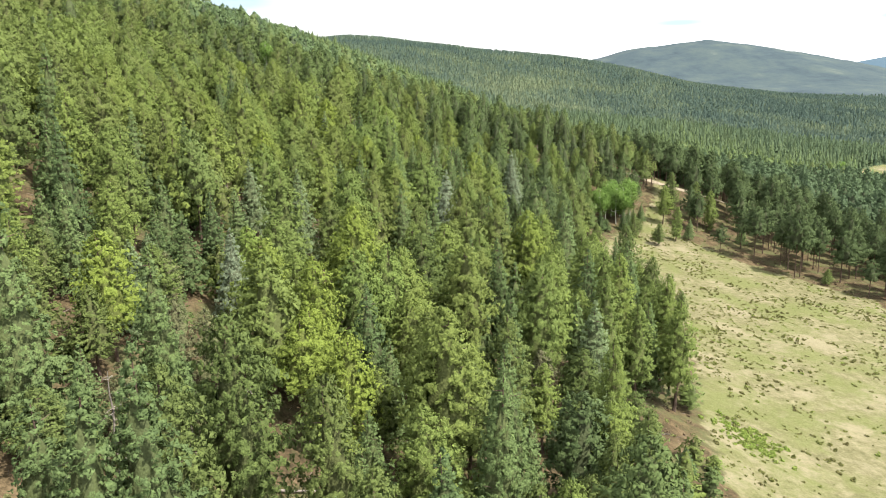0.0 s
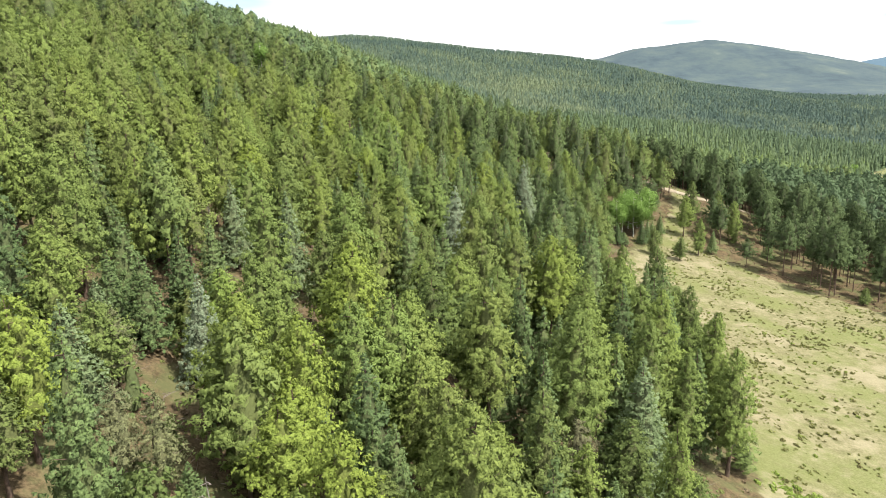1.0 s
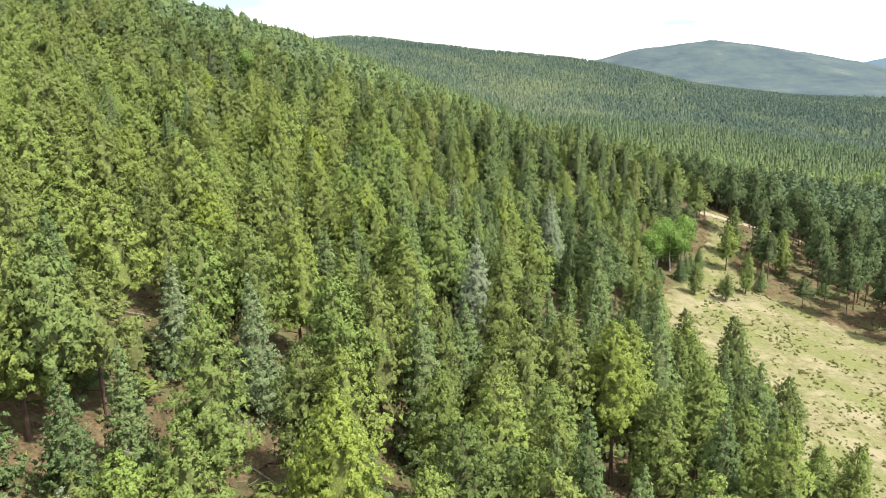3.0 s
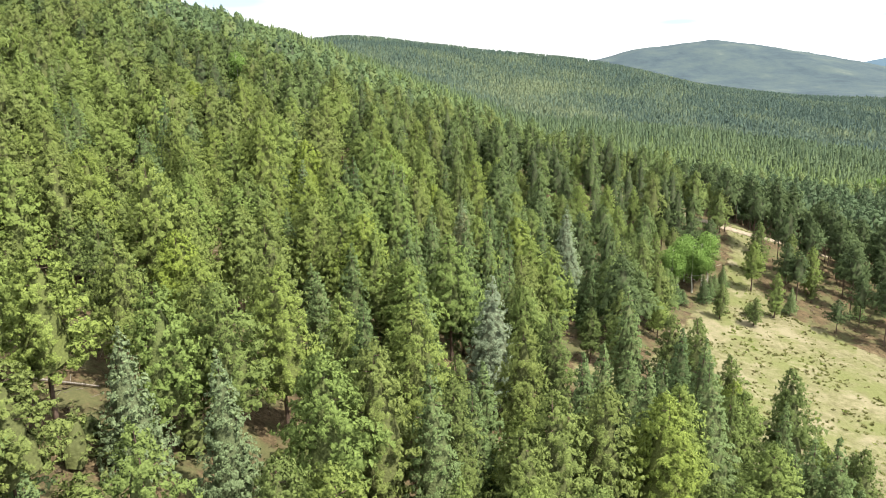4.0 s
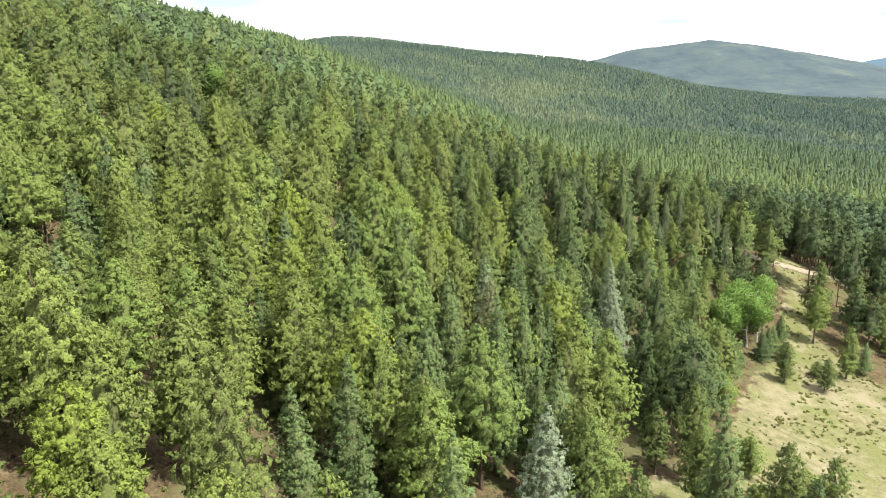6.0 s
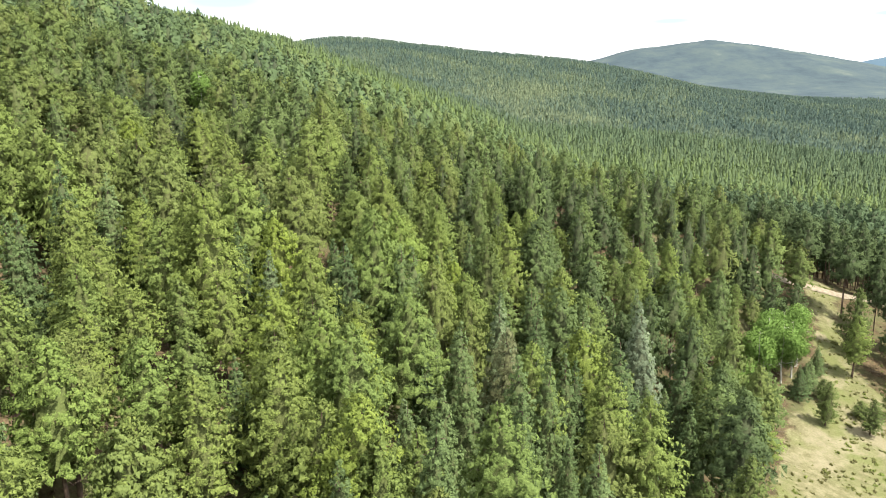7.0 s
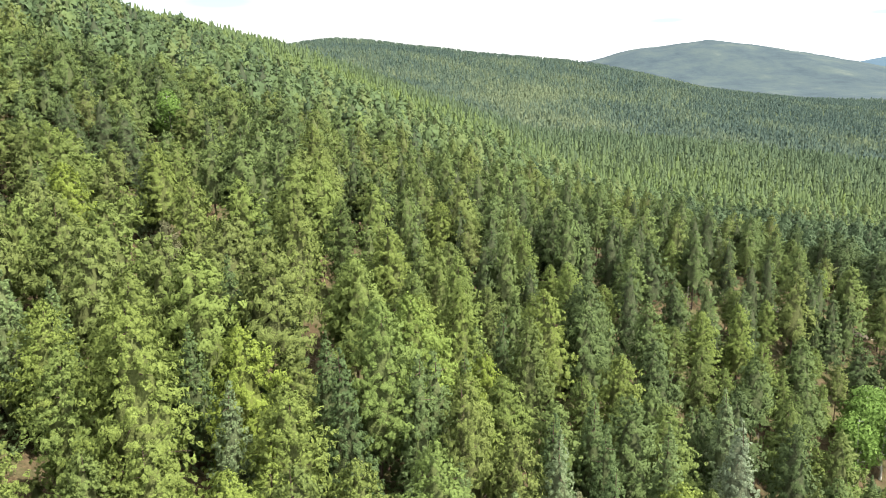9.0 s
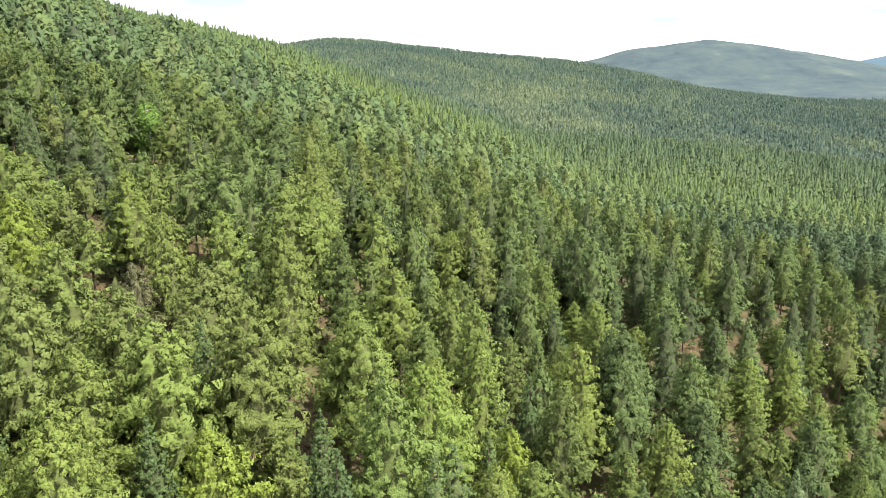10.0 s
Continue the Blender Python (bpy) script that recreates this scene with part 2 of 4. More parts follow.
# ---- the lie of the land ----
def softplus(u, w):
    return w * np.logaddexp(0.0, u / w)


def sstep(a, b, v):
    q = np.clip((v - a) / (b - a), 0.0, 1.0)
    return q * q * (3 - 2 * q)


def bump(x, y, cx, cy, sx, sy):
    return np.exp(-0.5 * (((x - cx) / sx) ** 2 + ((y - cy) / sy) ** 2))


def height(x, y):
    """Height of the ground: a hillside that falls from the left to a meadow and a valley, a spur, a wooded hill and a mountain behind."""
    x, y = np.asarray(x, float), np.asarray(y, float)
    toe = 48 + 50 * sstep(245, 345, y)
    z = -0.12 * (np.minimum(x, 700) - 60) + softplus(x - 2400, 80) * 0.10
    z = z + 0.30 * softplus(toe - x, 9.0) * (1 - 0.55 * sstep(850, 1500, y))
    z = z + 2.5 * bump(x, y, 30, 200, 14, 90) - 3.6 * bump(x, y, -6, 150, 17, 90) + 3.0 * bump(x, y, -10, 290, 40, 50)
    z = z - 6.0 * bump(x, y, -100, 340, 50, 70)
    z = z + 19.0 * bump(x, y, 86, 348, 45, 40)
    z = z - 14.0 * bump(x, y, 430, 740, 150, 120) + 8.0 * bump(x, y, 310, 920, 120, 150)
    z = z - 0.175 * softplus(-150 - x, 30) + 0.02 * softplus(np.minimum(y, 2400) - 650, 80)
    z = z + 109 * np.where(x < 300, bump(x, y, 300, 2200, 500, 400), bump(x, y, 300, 2200, 430, 400))
    z = z + 25 * bump(x, y, -300, 2200, 110, 200) + 6 * bump(x, y, 60, 2200, 80, 300)
    z = z + 226 * np.where(x < 1365, bump(x, y, 1365, 3850, 740, 450), bump(x, y, 1365, 3850, 635, 450)) + 20 * bump(x, y, 1350, 3850, 130, 300) + 18 * bump(x, y, 1010, 3850, 150, 300) + 9 * bump(x, y, 1345, 3850, 42, 200) + 120 * bump(x, y, 2950, 4700, 500, 150)
    return z


def interp(values, y):
    return np.interp(y, values[0::2], values[1::2])


MEADOW_LEFT = (60, 38, 94, 40, 118, 44, 151, 54, 170, 50, 190, 44, 204, 38, 219, 36, 236, 44, 252, 53, 264, 60, 279, 72, 293, 80, 308, 89, 326, 95, 337, 100, 350, 105)
MEADOW_RIGHT = (60, 260, 150, 190, 205, 133, 222, 138, 244, 118, 258, 106, 266, 102, 275, 96, 284, 91, 295, 90, 305, 95, 320, 100, 332, 107, 342, 108, 350, 105)


def meadow(x, y):
    """About 1 on open grass, 0 in the woods, with a soft edge some metres wide."""
    x, y = np.asarray(x, float), np.asarray(y, float)
    inside = np.minimum(x - interp(MEADOW_LEFT, y), interp(MEADOW_RIGHT, y) - x)
    inside = np.where((y > 350) | (y < -40), -9.0, inside)
    far = 1.0 - np.hypot((x - 0.6 * y - 46) / 72, (y - 765) / 150)
    glade = 1.0 - np.hypot((x - 26) / 9, (y - 200) / 10)
    return np.clip(0.5 + np.maximum(np.maximum(inside / 6.0, far * 8), glade * 1.5), 0, 1)


def mesh_object(name, verts, faces, material, attributes=(), smooth=False, normals=None):
    """One mesh from arrays; faces of one size. normals: the way each corner faces, for needles that shade as one crown."""
    me = bpy.data.meshes.new(name)
    verts, faces = np.asarray(verts, np.float32), np.asarray(faces, np.int32)
    k = faces.shape[1]
    me.vertices.add(len(verts))
    me.vertices.foreach_set("co", verts.ravel())
    me.loops.add(faces.size)
    me.loops.foreach_set("vertex_index", faces.ravel())
    me.polygons.add(len(faces))
    me.polygons.foreach_set("loop_start", np.arange(0, faces.size, k, dtype=np.int32))
    me.polygons.foreach_set("use_smooth", np.full(len(faces), smooth))
    for key, values in attributes:
        me.attributes.new(key, "FLOAT", "POINT").data.foreach_set("value", np.asarray(values, np.float32))
    if normals is not None:
        me.polygons.foreach_set("use_smooth", np.full(len(faces), True))
        me.attributes.new("custom_normal", "FLOAT_VECTOR", "POINT").data.foreach_set("vector", np.asarray(normals, np.float32).ravel())
    me.update(calc_edges=True)
    me.materials.append(material)
    return new(name, me)


def build_ground():
    ys = [30.0]
    while ys[-1] < 420:
        ys.append(ys[-1] + 2.6)
    while ys[-1] < 4900:
        ys.append(ys[-1] + 2.6 + (ys[-1] - 420) * 0.022)
    back = [30.0]
    while back[-1] > -600:
        back.append(back[-1] - 4 - (30 - back[-1]) * 0.15)
    ys = np.array(back[:0:-1] + ys)
    us = np.linspace(-1, 1, 231)
    wide = 320 + 0.86 * np.maximum(ys, 0)
    warp = np.sinh(2.2 * us) / np.sinh(2.2)
    x = wide[:, None] * warp[None, :] + 20
    y = np.repeat(ys[:, None], len(us), 1)
    z = height(x, y)
    rough = np.array([noise.fractal(Vector((a * 0.11, b * 0.11, 0)), 1.0, 2.0, 3) for a, b in zip(x.ravel(), y.ravel())])
    gullies = np.array([noise.fractal(Vector((a * 0.004, b * 0.002, 5)), 1.0, 2.0, 4) for a, b in zip(x.ravel(), y.ravel())])
    z = z + 0.35 * rough.reshape(z.shape) + 9.0 * sstep(2600, 3300, y) * gullies.reshape(z.shape)
    rows, cols = x.shape
    index = np.arange(rows * cols).reshape(rows, cols)
    faces = np.stack([index[:-1, :-1], index[:-1, 1:], index[1:, 1:], index[1:, :-1]], -1).reshape(-1, 4)
    woods = sstep(500, 900, y)
    # the last two masks mark where haze is put into the ground's colour
    return mesh_object("ground", np.stack([x, y, z], -1).reshape(-1, 3), faces, ground_mat, (("meadow", meadow(x, y).ravel()), ("woods", woods.ravel()), ("haze_blue", sstep(2000, 2600, y).ravel()), ("ridge", (sstep(4300, 4450, y) * sstep(2100, 2300, x)).ravel())), True)


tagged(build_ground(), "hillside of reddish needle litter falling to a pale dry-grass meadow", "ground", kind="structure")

# ---- the dirt track over the spur ----
def build_track():
    xs = np.linspace(52, 150, 60)
    mid = 333 + 2.0 * np.sin(xs / 17.0) + np.maximum(xs - 108, 0) * 0.30
    rows = []
    for off, lift in ((-2.0, -0.12), (-1.5, 0.16), (-0.6, 0.10), (0, 0.17), (0.6, 0.10), (1.5, 0.16), (2.0, -0.12)):
        y = mid + off * (1 + 0.1 * np.sin(xs * 1.3 + off))
        rows.append(np.stack([xs, y, height(xs, y) + 0.25 + lift], -1))
    grid = np.stack(rows, 1)
    index = np.arange(grid.shape[0] * 7).reshape(-1, 7)
    faces = np.stack([index[:-1, :-1], index[1:, :-1], index[1:, 1:], index[:-1, 1:]], -1).reshape(-1, 4)
    n = Nodes("pale_dirt")
    p = n.position()
    n.surface(n.ramp(n.noise(0.9, 5, 0.6, p), [(0.3, (0.155, 0.130, 0.092)), (0.7, (0.285, 0.245, 0.180))]), 0.95, n.noise(4.0, 3, 0.6, p), 0.05, 0.05)
    return mesh_object("dirt_track", grid.reshape(-1, 3), faces, n.mat, (), True)


tagged(build_track(), "pale worn dirt track crossing the wooded spur", "road", kind="structure")

# ---- trees: shapes ----
def unit(v):
    return v / np.maximum(np.linalg.norm(v, axis=-1, keepdims=True), 1e-6)


def sprays(at, out, size, blades, r, spread=0.42, tipward=0.0, upward=0.0, slim=1.0):
    """Small ragged flakes of needles at places, that face outward; three corners each. tipward: how far they point along the limb."""
    at, out, size = np.repeat(at, blades, 0), np.repeat(out, blades, 0), np.repeat(size, blades)[:, None]
    k = len(at)
    face = unit(unit(out) + r.normal(0, spread, (k, 3)))
    along = r.normal(0, 1, (k, 3)) + unit(at * (1, 1, 0)) * tipward + (0, 0, upward)
    along = unit(along - face * np.sum(along * face, -1, keepdims=True))
    side = np.cross(face, along)
    foot = at + r.normal(0, 0.12, (k, 3)) * size
    width = size * slim * r.uniform(0.45, 0.85, (k, 1))
    tri = np.stack([foot - along * size * 0.45 + side * width * 0.5, foot - along * size * r.uniform(0.2, 0.5, (k, 1)) - side * width * 0.5, foot + along * size * r.uniform(0.55, 0.95, (k, 1))], 1)
    return tri.reshape(-1, 3)


def puffs(at, face, size, sides, r):
    """Rounded, ragged domes of needles at places, bulging the way they face; three corners to a side. Returns the corners and the way each faces."""
    k = len(at)
    u = unit(np.cross(face, unit(r.normal(0, 1, (k, 3)))))
    w = np.cross(face, u)
    a = (np.arange(sides)[None, :] + r.uniform(-0.3, 0.3, (k, sides))) * 2 * np.pi / sides
    radial = np.cos(a)[..., None] * u[:, None] + np.sin(a)[..., None] * w[:, None]
    ring = at[:, None] + radial * (size[:, None] * r.uniform(0.65, 1.3, (k, sides)))[..., None] - face[:, None] * (size[:, None] * r.uniform(0.25, 0.7, (k, sides)))[..., None]
    top = at + face * (size * r.uniform(0.4, 0.75, k))[:, None]
    rim = unit(radial + face[:, None] * 0.35)
    corners = np.stack([ring, np.roll(ring, -1, 1), np.repeat(top[:, None], sides, 1)], 2)
    facing = np.stack([rim, np.roll(rim, -1, 1), np.repeat(face[:, None], sides, 1)], 2)
    return corners.reshape(-1, 3), facing.reshape(-1, 3)


def heart(r, height_m, wide, base, rings, sides, top):
    """The dense inside of a crown: a ragged closed cone; three corners to a face."""
    q = np.linspace(0, 1, rings + 1)[:-1]
    a = np.arange(sides) * 2 * np.pi / sides
    ring = []
    for i, v in enumerate(q):
        rad = wide * (1 - v) ** 0.66 * (0.62 if i == 0 else 1.0) * r.uniform(0.60, 1.22, sides)
        z = height_m * (base + (top - base) * v) + r.normal(0, 0.35, sides)
        ring.append(np.stack([rad * np.cos(a + i * 0.4), rad * np.sin(a + i * 0.4), z], -1))
    out = []
    for lo, hi in zip(ring[:-1], ring[1:]):
        for j in range(sides):
            k = (j + 1) % sides
            out += [lo[j], lo[k], hi[k], lo[j], hi[k], hi[j]]
    for j in range(sides):
        out += [ring[-1][j], ring[-1][(j + 1) % sides], (0, 0, height_m * top)]
    out = np.array(out, float)
    return out, crown_normals(out, 0.55)


def crown_normals(at, rise):
    """Out from the trunk's line and somewhat up."""
    n = unit(at * (1, 1, 0))
    n[:, 2] = rise
    return unit(n)


def pine_crown(r, height_m, wide, base, limbs, lumps, per, blades, size, core=(6, 8)):
    """A pine's crown: rising limbs, full below and rounded above, that carry separate puffs of needle bunches with shade between them."""
    q = (np.arange(limbs) + r.uniform(0, 1, limbs)) / limbs
    ang = np.arange(limbs) * 2.4 + r.normal(0, 0.45, limbs)
    lop = 1 + 0.15 * np.cos(ang - r.uniform(0, 6.28)) + 0.10 * np.cos(2 * ang + 9 * q + r.uniform(0, 6.28))
    reach = wide * 1.10 * np.clip(1 - q, 0, 1) ** 0.57 * (0.60 + 0.40 * np.clip(q / 0.30, 0, 1)) * lop * r.uniform(0.74, 1.16, limbs) + 0.08
    q, ang, reach = (np.repeat(v, lumps) for v in (q, ang, reach))
    s = np.tile(np.linspace(1.0, 0.52, lumps) if lumps > 1 else [0.84], limbs) * r.uniform(0.88, 1.1, len(q))
    a = ang + r.normal(0, 0.24, len(q)) * (1.2 - s)
    rad = reach * s
    z = height_m * (base + (1 - base) * q * 0.965) + rad * 0.22 + r.normal(0, 0.16, len(q))
    middle = np.stack([rad * np.cos(a), rad * np.sin(a), np.minimum(z, height_m - 0.25)], -1)
    thick = (0.20 + 0.10 * reach) * r.uniform(0.7, 1.3, len(q)) * min(2.2, 0.70 * math.sqrt(900.0 / len(q)))
    away = crown_normals(middle, 0.6)
    face = unit(away + unit(r.normal(0, 1, away.shape)) * 0.45)
    v, ball = puffs(middle, face, thick, per, r)
    soft = unit(np.repeat(away, per * 3, 0) * 0.85 + ball * 0.5)
    # paler outward and upward; the inner puffs' darker tone stands in for shade
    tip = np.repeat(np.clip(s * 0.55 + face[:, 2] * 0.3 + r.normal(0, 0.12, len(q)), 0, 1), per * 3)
    loose = np.arange(0, len(q), 2 if limbs > 130 else 4)
    tuft = middle[loose] + face[loose] * thick[loose, None] * 0.8
    tuft_n = unit(away[loose] + face[loose] * 0.6)
    lead = np.stack([r.normal(0, 0.13, 8), r.normal(0, 0.13, 8), height_m - np.linspace(0, 1.3, 8)], -1)
    tuft, tuft_n = np.concatenate([tuft, lead]), np.concatenate([tuft_n, unit(np.stack([*r.normal(0, 1, (2, 8)), np.full(8, 1.1)], -1))])
    size = np.concatenate([thick[loose] * r.uniform(0.8, 1.4, len(loose)), np.full(8, size)])
    flakes = sprays(tuft, tuft_n, size, blades, r, 0.55, 0.7, 1.0, 0.8)
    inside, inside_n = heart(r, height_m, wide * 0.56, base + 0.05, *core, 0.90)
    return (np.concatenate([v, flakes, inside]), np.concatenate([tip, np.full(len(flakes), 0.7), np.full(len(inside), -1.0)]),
            np.concatenate([soft, np.repeat(tuft_n, blades * 3, 0), inside_n]))


def fir_crown(r, height_m, wide, base, limbs, lumps, per, blades, size, core=(6, 8)):
    """A fir's crown: a spire of flat tiers of limbs that droop a little, to near the ground, laden with small flat needle pads."""
    pads = limbs * lumps
    tiers = max(6, int(height_m * (1 - base) / 0.8))
    q = 1 - r.uniform(0, 1, pads) ** 0.62
    tier = np.clip((q * tiers).astype(int), 0, tiers - 1)
    q = (tier + 0.5 + r.normal(0, 0.22, pads)) / tiers
    limb = r.integers(0, 9, pads)
    a = limb * 2 * np.pi / 9 + tier * 1.3 + r.normal(0, 0.17, pads)
    reach = wide * 1.1 * np.clip(1 - q, 0.02, 1) ** 0.80 * (0.74 + 0.40 * np.sin(tier * 2.4 + limb * 3.7) ** 2)
    s = r.uniform(0.3, 1, pads) ** 0.55
    rad = reach * s
    z = height_m * (base + (1 - base) * q) - rad * 0.26 + 0.22 * s ** 2
    at = np.stack([rad * np.cos(a), rad * np.sin(a), z], -1)
    away = crown_normals(at, 0.5)
    face = unit(np.stack([np.cos(a) * 0.75, np.sin(a) * 0.75, 0.8 + 0 * a], -1) + r.normal(0, 0.22, at.shape))
    pad = size * r.uniform(0.7, 1.3, pads) * (0.55 + 0.45 * np.clip(1 - q, 0, 1))
    v, ball = puffs(at, face, pad, per, r)
    soft = unit(np.repeat(away, per * 3, 0) * 0.7 + ball * 0.6)
    tip = np.repeat(np.clip(s ** 2, 0, 1), per * 3)
    loose = np.arange(0, pads, 3)
    tuft = np.concatenate([at[loose] + face[loose] * pad[loose, None] * 0.5, np.stack([r.normal(0, 0.06, 8), r.normal(0, 0.06, 8), height_m - np.linspace(0, 1.5, 8)], -1)])
    tuft_n = np.concatenate([unit(away[loose] + face[loose] * 0.6), unit(np.stack([*r.normal(0, 1, (2, 8)), np.full(8, 1.6)], -1))])
    flakes = sprays(tuft, tuft_n, np.concatenate([pad[loose] * 1.2, np.full(8, 0.36)]), blades, r, 0.5, 1.4, 0.0, 0.8)
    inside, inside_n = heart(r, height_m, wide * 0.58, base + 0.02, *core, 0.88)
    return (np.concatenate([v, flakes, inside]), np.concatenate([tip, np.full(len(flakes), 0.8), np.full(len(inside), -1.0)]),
            np.concatenate([soft, np.repeat(tuft_n, blades * 3, 0), inside_n]))


def leafy_crown(r, height_m, wide, base, limbs, lumps, per, blades, size):
    """A broadleaf crown: several uneven clumps of round leaves."""
    sprigs, clumps = limbs * lumps * per, 13
    ca = r.uniform(0, 2 * np.pi, clumps)
    ch = r.uniform(base + 0.12, 0.9, clumps)
    cr = wide * (1 - np.abs(ch - 0.62) * 1.3) * r.uniform(0.25, 0.8, clumps)
    centre = np.stack([cr * np.cos(ca), cr * np.sin(ca), ch * height_m], -1)
    which = r.integers(0, clumps, sprigs)
    d = unit(r.normal(0, 1, (sprigs, 3)))
    at = centre[which] + d * wide * 0.48 * r.uniform(0.3, 1, (sprigs, 1)) ** 0.5 * (1, 1, 1.1)
    soft = unit(d + unit(at - (0, 0, height_m * 0.5)) + r.normal(0, 0.2, d.shape))
    return sprays(at, d, size * r.uniform(0.7, 1.3, sprigs), blades, r), np.repeat(np.clip(d[:, 2] * 0.5 + 0.4, 0, 1), blades * 3), np.repeat(soft, blades * 3, 0)


def tube(points, radii, sides=6):
    """A tapered round bar along points, closed at the end; quads."""
    points, radii = np.asarray(points, float), np.asarray(radii, float)
    ang = np.arange(sides) * 2 * np.pi / sides
    along = np.gradient(points, axis=0)
    along = unit(along)
    ref = np.where(np.abs(along[:, 2:3]) > 0.9, (1.0, 0.0, 0.0), (0.0, 0.0, 1.0))
    u = unit(np.cross(along, ref))
    v = np.cross(along, u)
    ring = points[:, None] + radii[:, None, None] * (np.cos(ang)[None, :, None] * u[:, None] + np.sin(ang)[None, :, None] * v[:, None])
    k = len(points)
    index = np.arange(k * sides).reshape(k, sides)
    nxt = np.roll(index, -1, 1)
    faces = np.stack([index[:-1], nxt[:-1], nxt[1:], index[1:]], -1).reshape(-1, 4)
    return ring.reshape(-1, 3), faces


def merge(pieces):
    verts, faces, n = [], [], 0
    for v, f in pieces:
        verts.append(v)
        faces.append(f + n)
        n += len(v)
    return np.concatenate(verts), np.concatenate(faces)


def trunk_shape(r, height_m, thick, limbs, lowest, reach, sides=6, bend=0.15):
    """A tapered, slightly bent trunk with its larger limbs."""
    k = 7
    z = np.linspace(-0.6, height_m * 0.97, k)
    way = np.stack([np.cumsum(r.normal(0, bend, k)) * 0.5, np.cumsum(r.normal(0, bend, k)) * 0.5, z], -1)
    way[:, :2] -= way[0, :2]
    flare = thick * (1 - np.linspace(0, 1, k)) ** 0.8 + 0.02
    flare[0] *= 1.35
    pieces = [tube(way, flare, sides)]
    for i in range(limbs):
        q = lowest + (0.95 - lowest) * (i + r.uniform(0, 1)) / limbs
        a = i * 2.4 + r.normal(0, 0.4)
        c = np.array([np.interp(q * height_m, z, way[:, 0]), np.interp(q * height_m, z, way[:, 1]), q * height_m])
        ln = reach * (1 - q) ** 0.6 * r.uniform(0.6, 1.1)
        tipz = ln * r.uniform(-0.1, 0.4)
        mid = c + (math.cos(a) * ln * 0.5, math.sin(a) * ln * 0.5, tipz * 0.3)
        end = c + (math.cos(a + 0.15) * ln, math.sin(a + 0.15) * ln, tipz)
        pieces.append(tube([c, mid, end], [0.055, 0.04, 0.012], 3))
    return merge(pieces)


def tri_faces(verts):
    return np.arange(len(verts), dtype=np.int32).reshape(-1, 3)


def part(name, verts, faces, material, parent, attributes=(), label="", smooth=False, normals=None):
    ob = mesh_object(name, verts, faces, material, attributes, smooth, normals)
    ob.parent = parent
    if label:
        ob["label"] = label
    return ob


def make_tree(name, label, category, seed, height_m, wide, base, style, material, bark, foliage_plan, thick, limbs=14, group=""):
    """One tree at the origin: trunk with limbs, and crown."""
    r = np.random.default_rng(seed)
    tree = tagged(new(name), label, category, group)
    v, f = trunk_shape(r, height_m, thick, limbs, max(base * 0.55, 0.08), wide * 0.95)
    part("trunk", v, f, bark, tree, smooth=True)
    crown = {"pine": pine_crown, "fir": fir_crown, "leafy": leafy_crown}[style]
    v, tip, face = crown(r, height_m, wide, base, *foliage_plan)
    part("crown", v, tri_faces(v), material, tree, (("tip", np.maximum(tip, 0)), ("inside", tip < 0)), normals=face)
    return tree


def make_snag(name, label, seed, height_m, thick, limbs, reach):
    """A dead standing tree with bare limbs."""
    r = np.random.default_rng(seed)
    tree = tagged(new(name), label, "dead tree", "dead standing trees")
    v, f = trunk_shape(r, height_m, thick, 2, 0.6, 0.6, bend=0.25)
    part("trunk", v, f, grey_mat, tree, smooth=True)
    for i in range(limbs):
        q = r.uniform(0.25, 0.97)
        a = r.uniform(0, 6.28)
        ln = reach * (1.1 - q) * r.uniform(0.5, 1.1) + 0.2
        c = np.array([0, 0, q * height_m])
        end = c + (math.cos(a) * ln, math.sin(a) * ln, ln * r.uniform(-0.35, 0.15))
        mid = (c + end) / 2 + (0, 0, 0.08 * ln)
        pieces = [tube([c, mid, end], [0.045, 0.035, 0.014], 4)]
        for j in range(2):
            b = a + r.uniform(-0.9, 0.9)
            pieces.append(tube([mid, mid + (math.cos(b) * ln * 0.4, math.sin(b) * ln * 0.4, r.uniform(-0.3, 0.1) * ln)], [0.028, 0.012], 3))
        v, f = merge(pieces)
        part("branch", v, f, grey_mat, tree)
    return tree


PINES = "pines of the near hillside"
FIRS = "firs of the near hillside"
pine_forms = []
for i, (wide, base, limbs, tone) in enumerate(((3.4, 0.24, 200, "slender"), (4.0, 0.30, 200, "full-crowned"), (3.2, 0.20, 190, "narrow"), (3.9, 0.34, 190, "high-crowned"), (4.4, 0.18, 210, "broad"), (4.1, 0.24, 200, "rounded"))):
    pine_forms.append(make_tree("pine", f"{tone} green pine with a brown trunk on the needle-strewn slope", "pine tree", 20 + i, 16.0, wide, base, "pine", pine_mat if i > 2 else deep_mat, bark_mat, (limbs, 6, 4, 1, 0.36), 0.21, group=PINES))
fir_forms = []
for i, (wide, base) in enumerate(((3.5, 0.08), (3.1, 0.12), (3.8, 0.06))):
    fir_forms.append(make_tree("fir", "dark green fir with tiered drooping branches on the slope", "fir tree", 40 + i, 16.0, wide, base, "fir", fir_mat, bark_mat, (320, 3, 4, 1, 0.36), 0.22, 10, FIRS))
silver_forms = []
for i, wide in enumerate((3.4, 3.8)):
    silver_forms.append(make_tree("silver_fir", "pale silvery blue-green fir among darker pines", "fir tree", 50 + i, 16.0, wide, 0.10, "fir", silver_mat, bark_mat, (330, 3, 4, 1, 0.36), 0.22, 10, "silvery firs"))
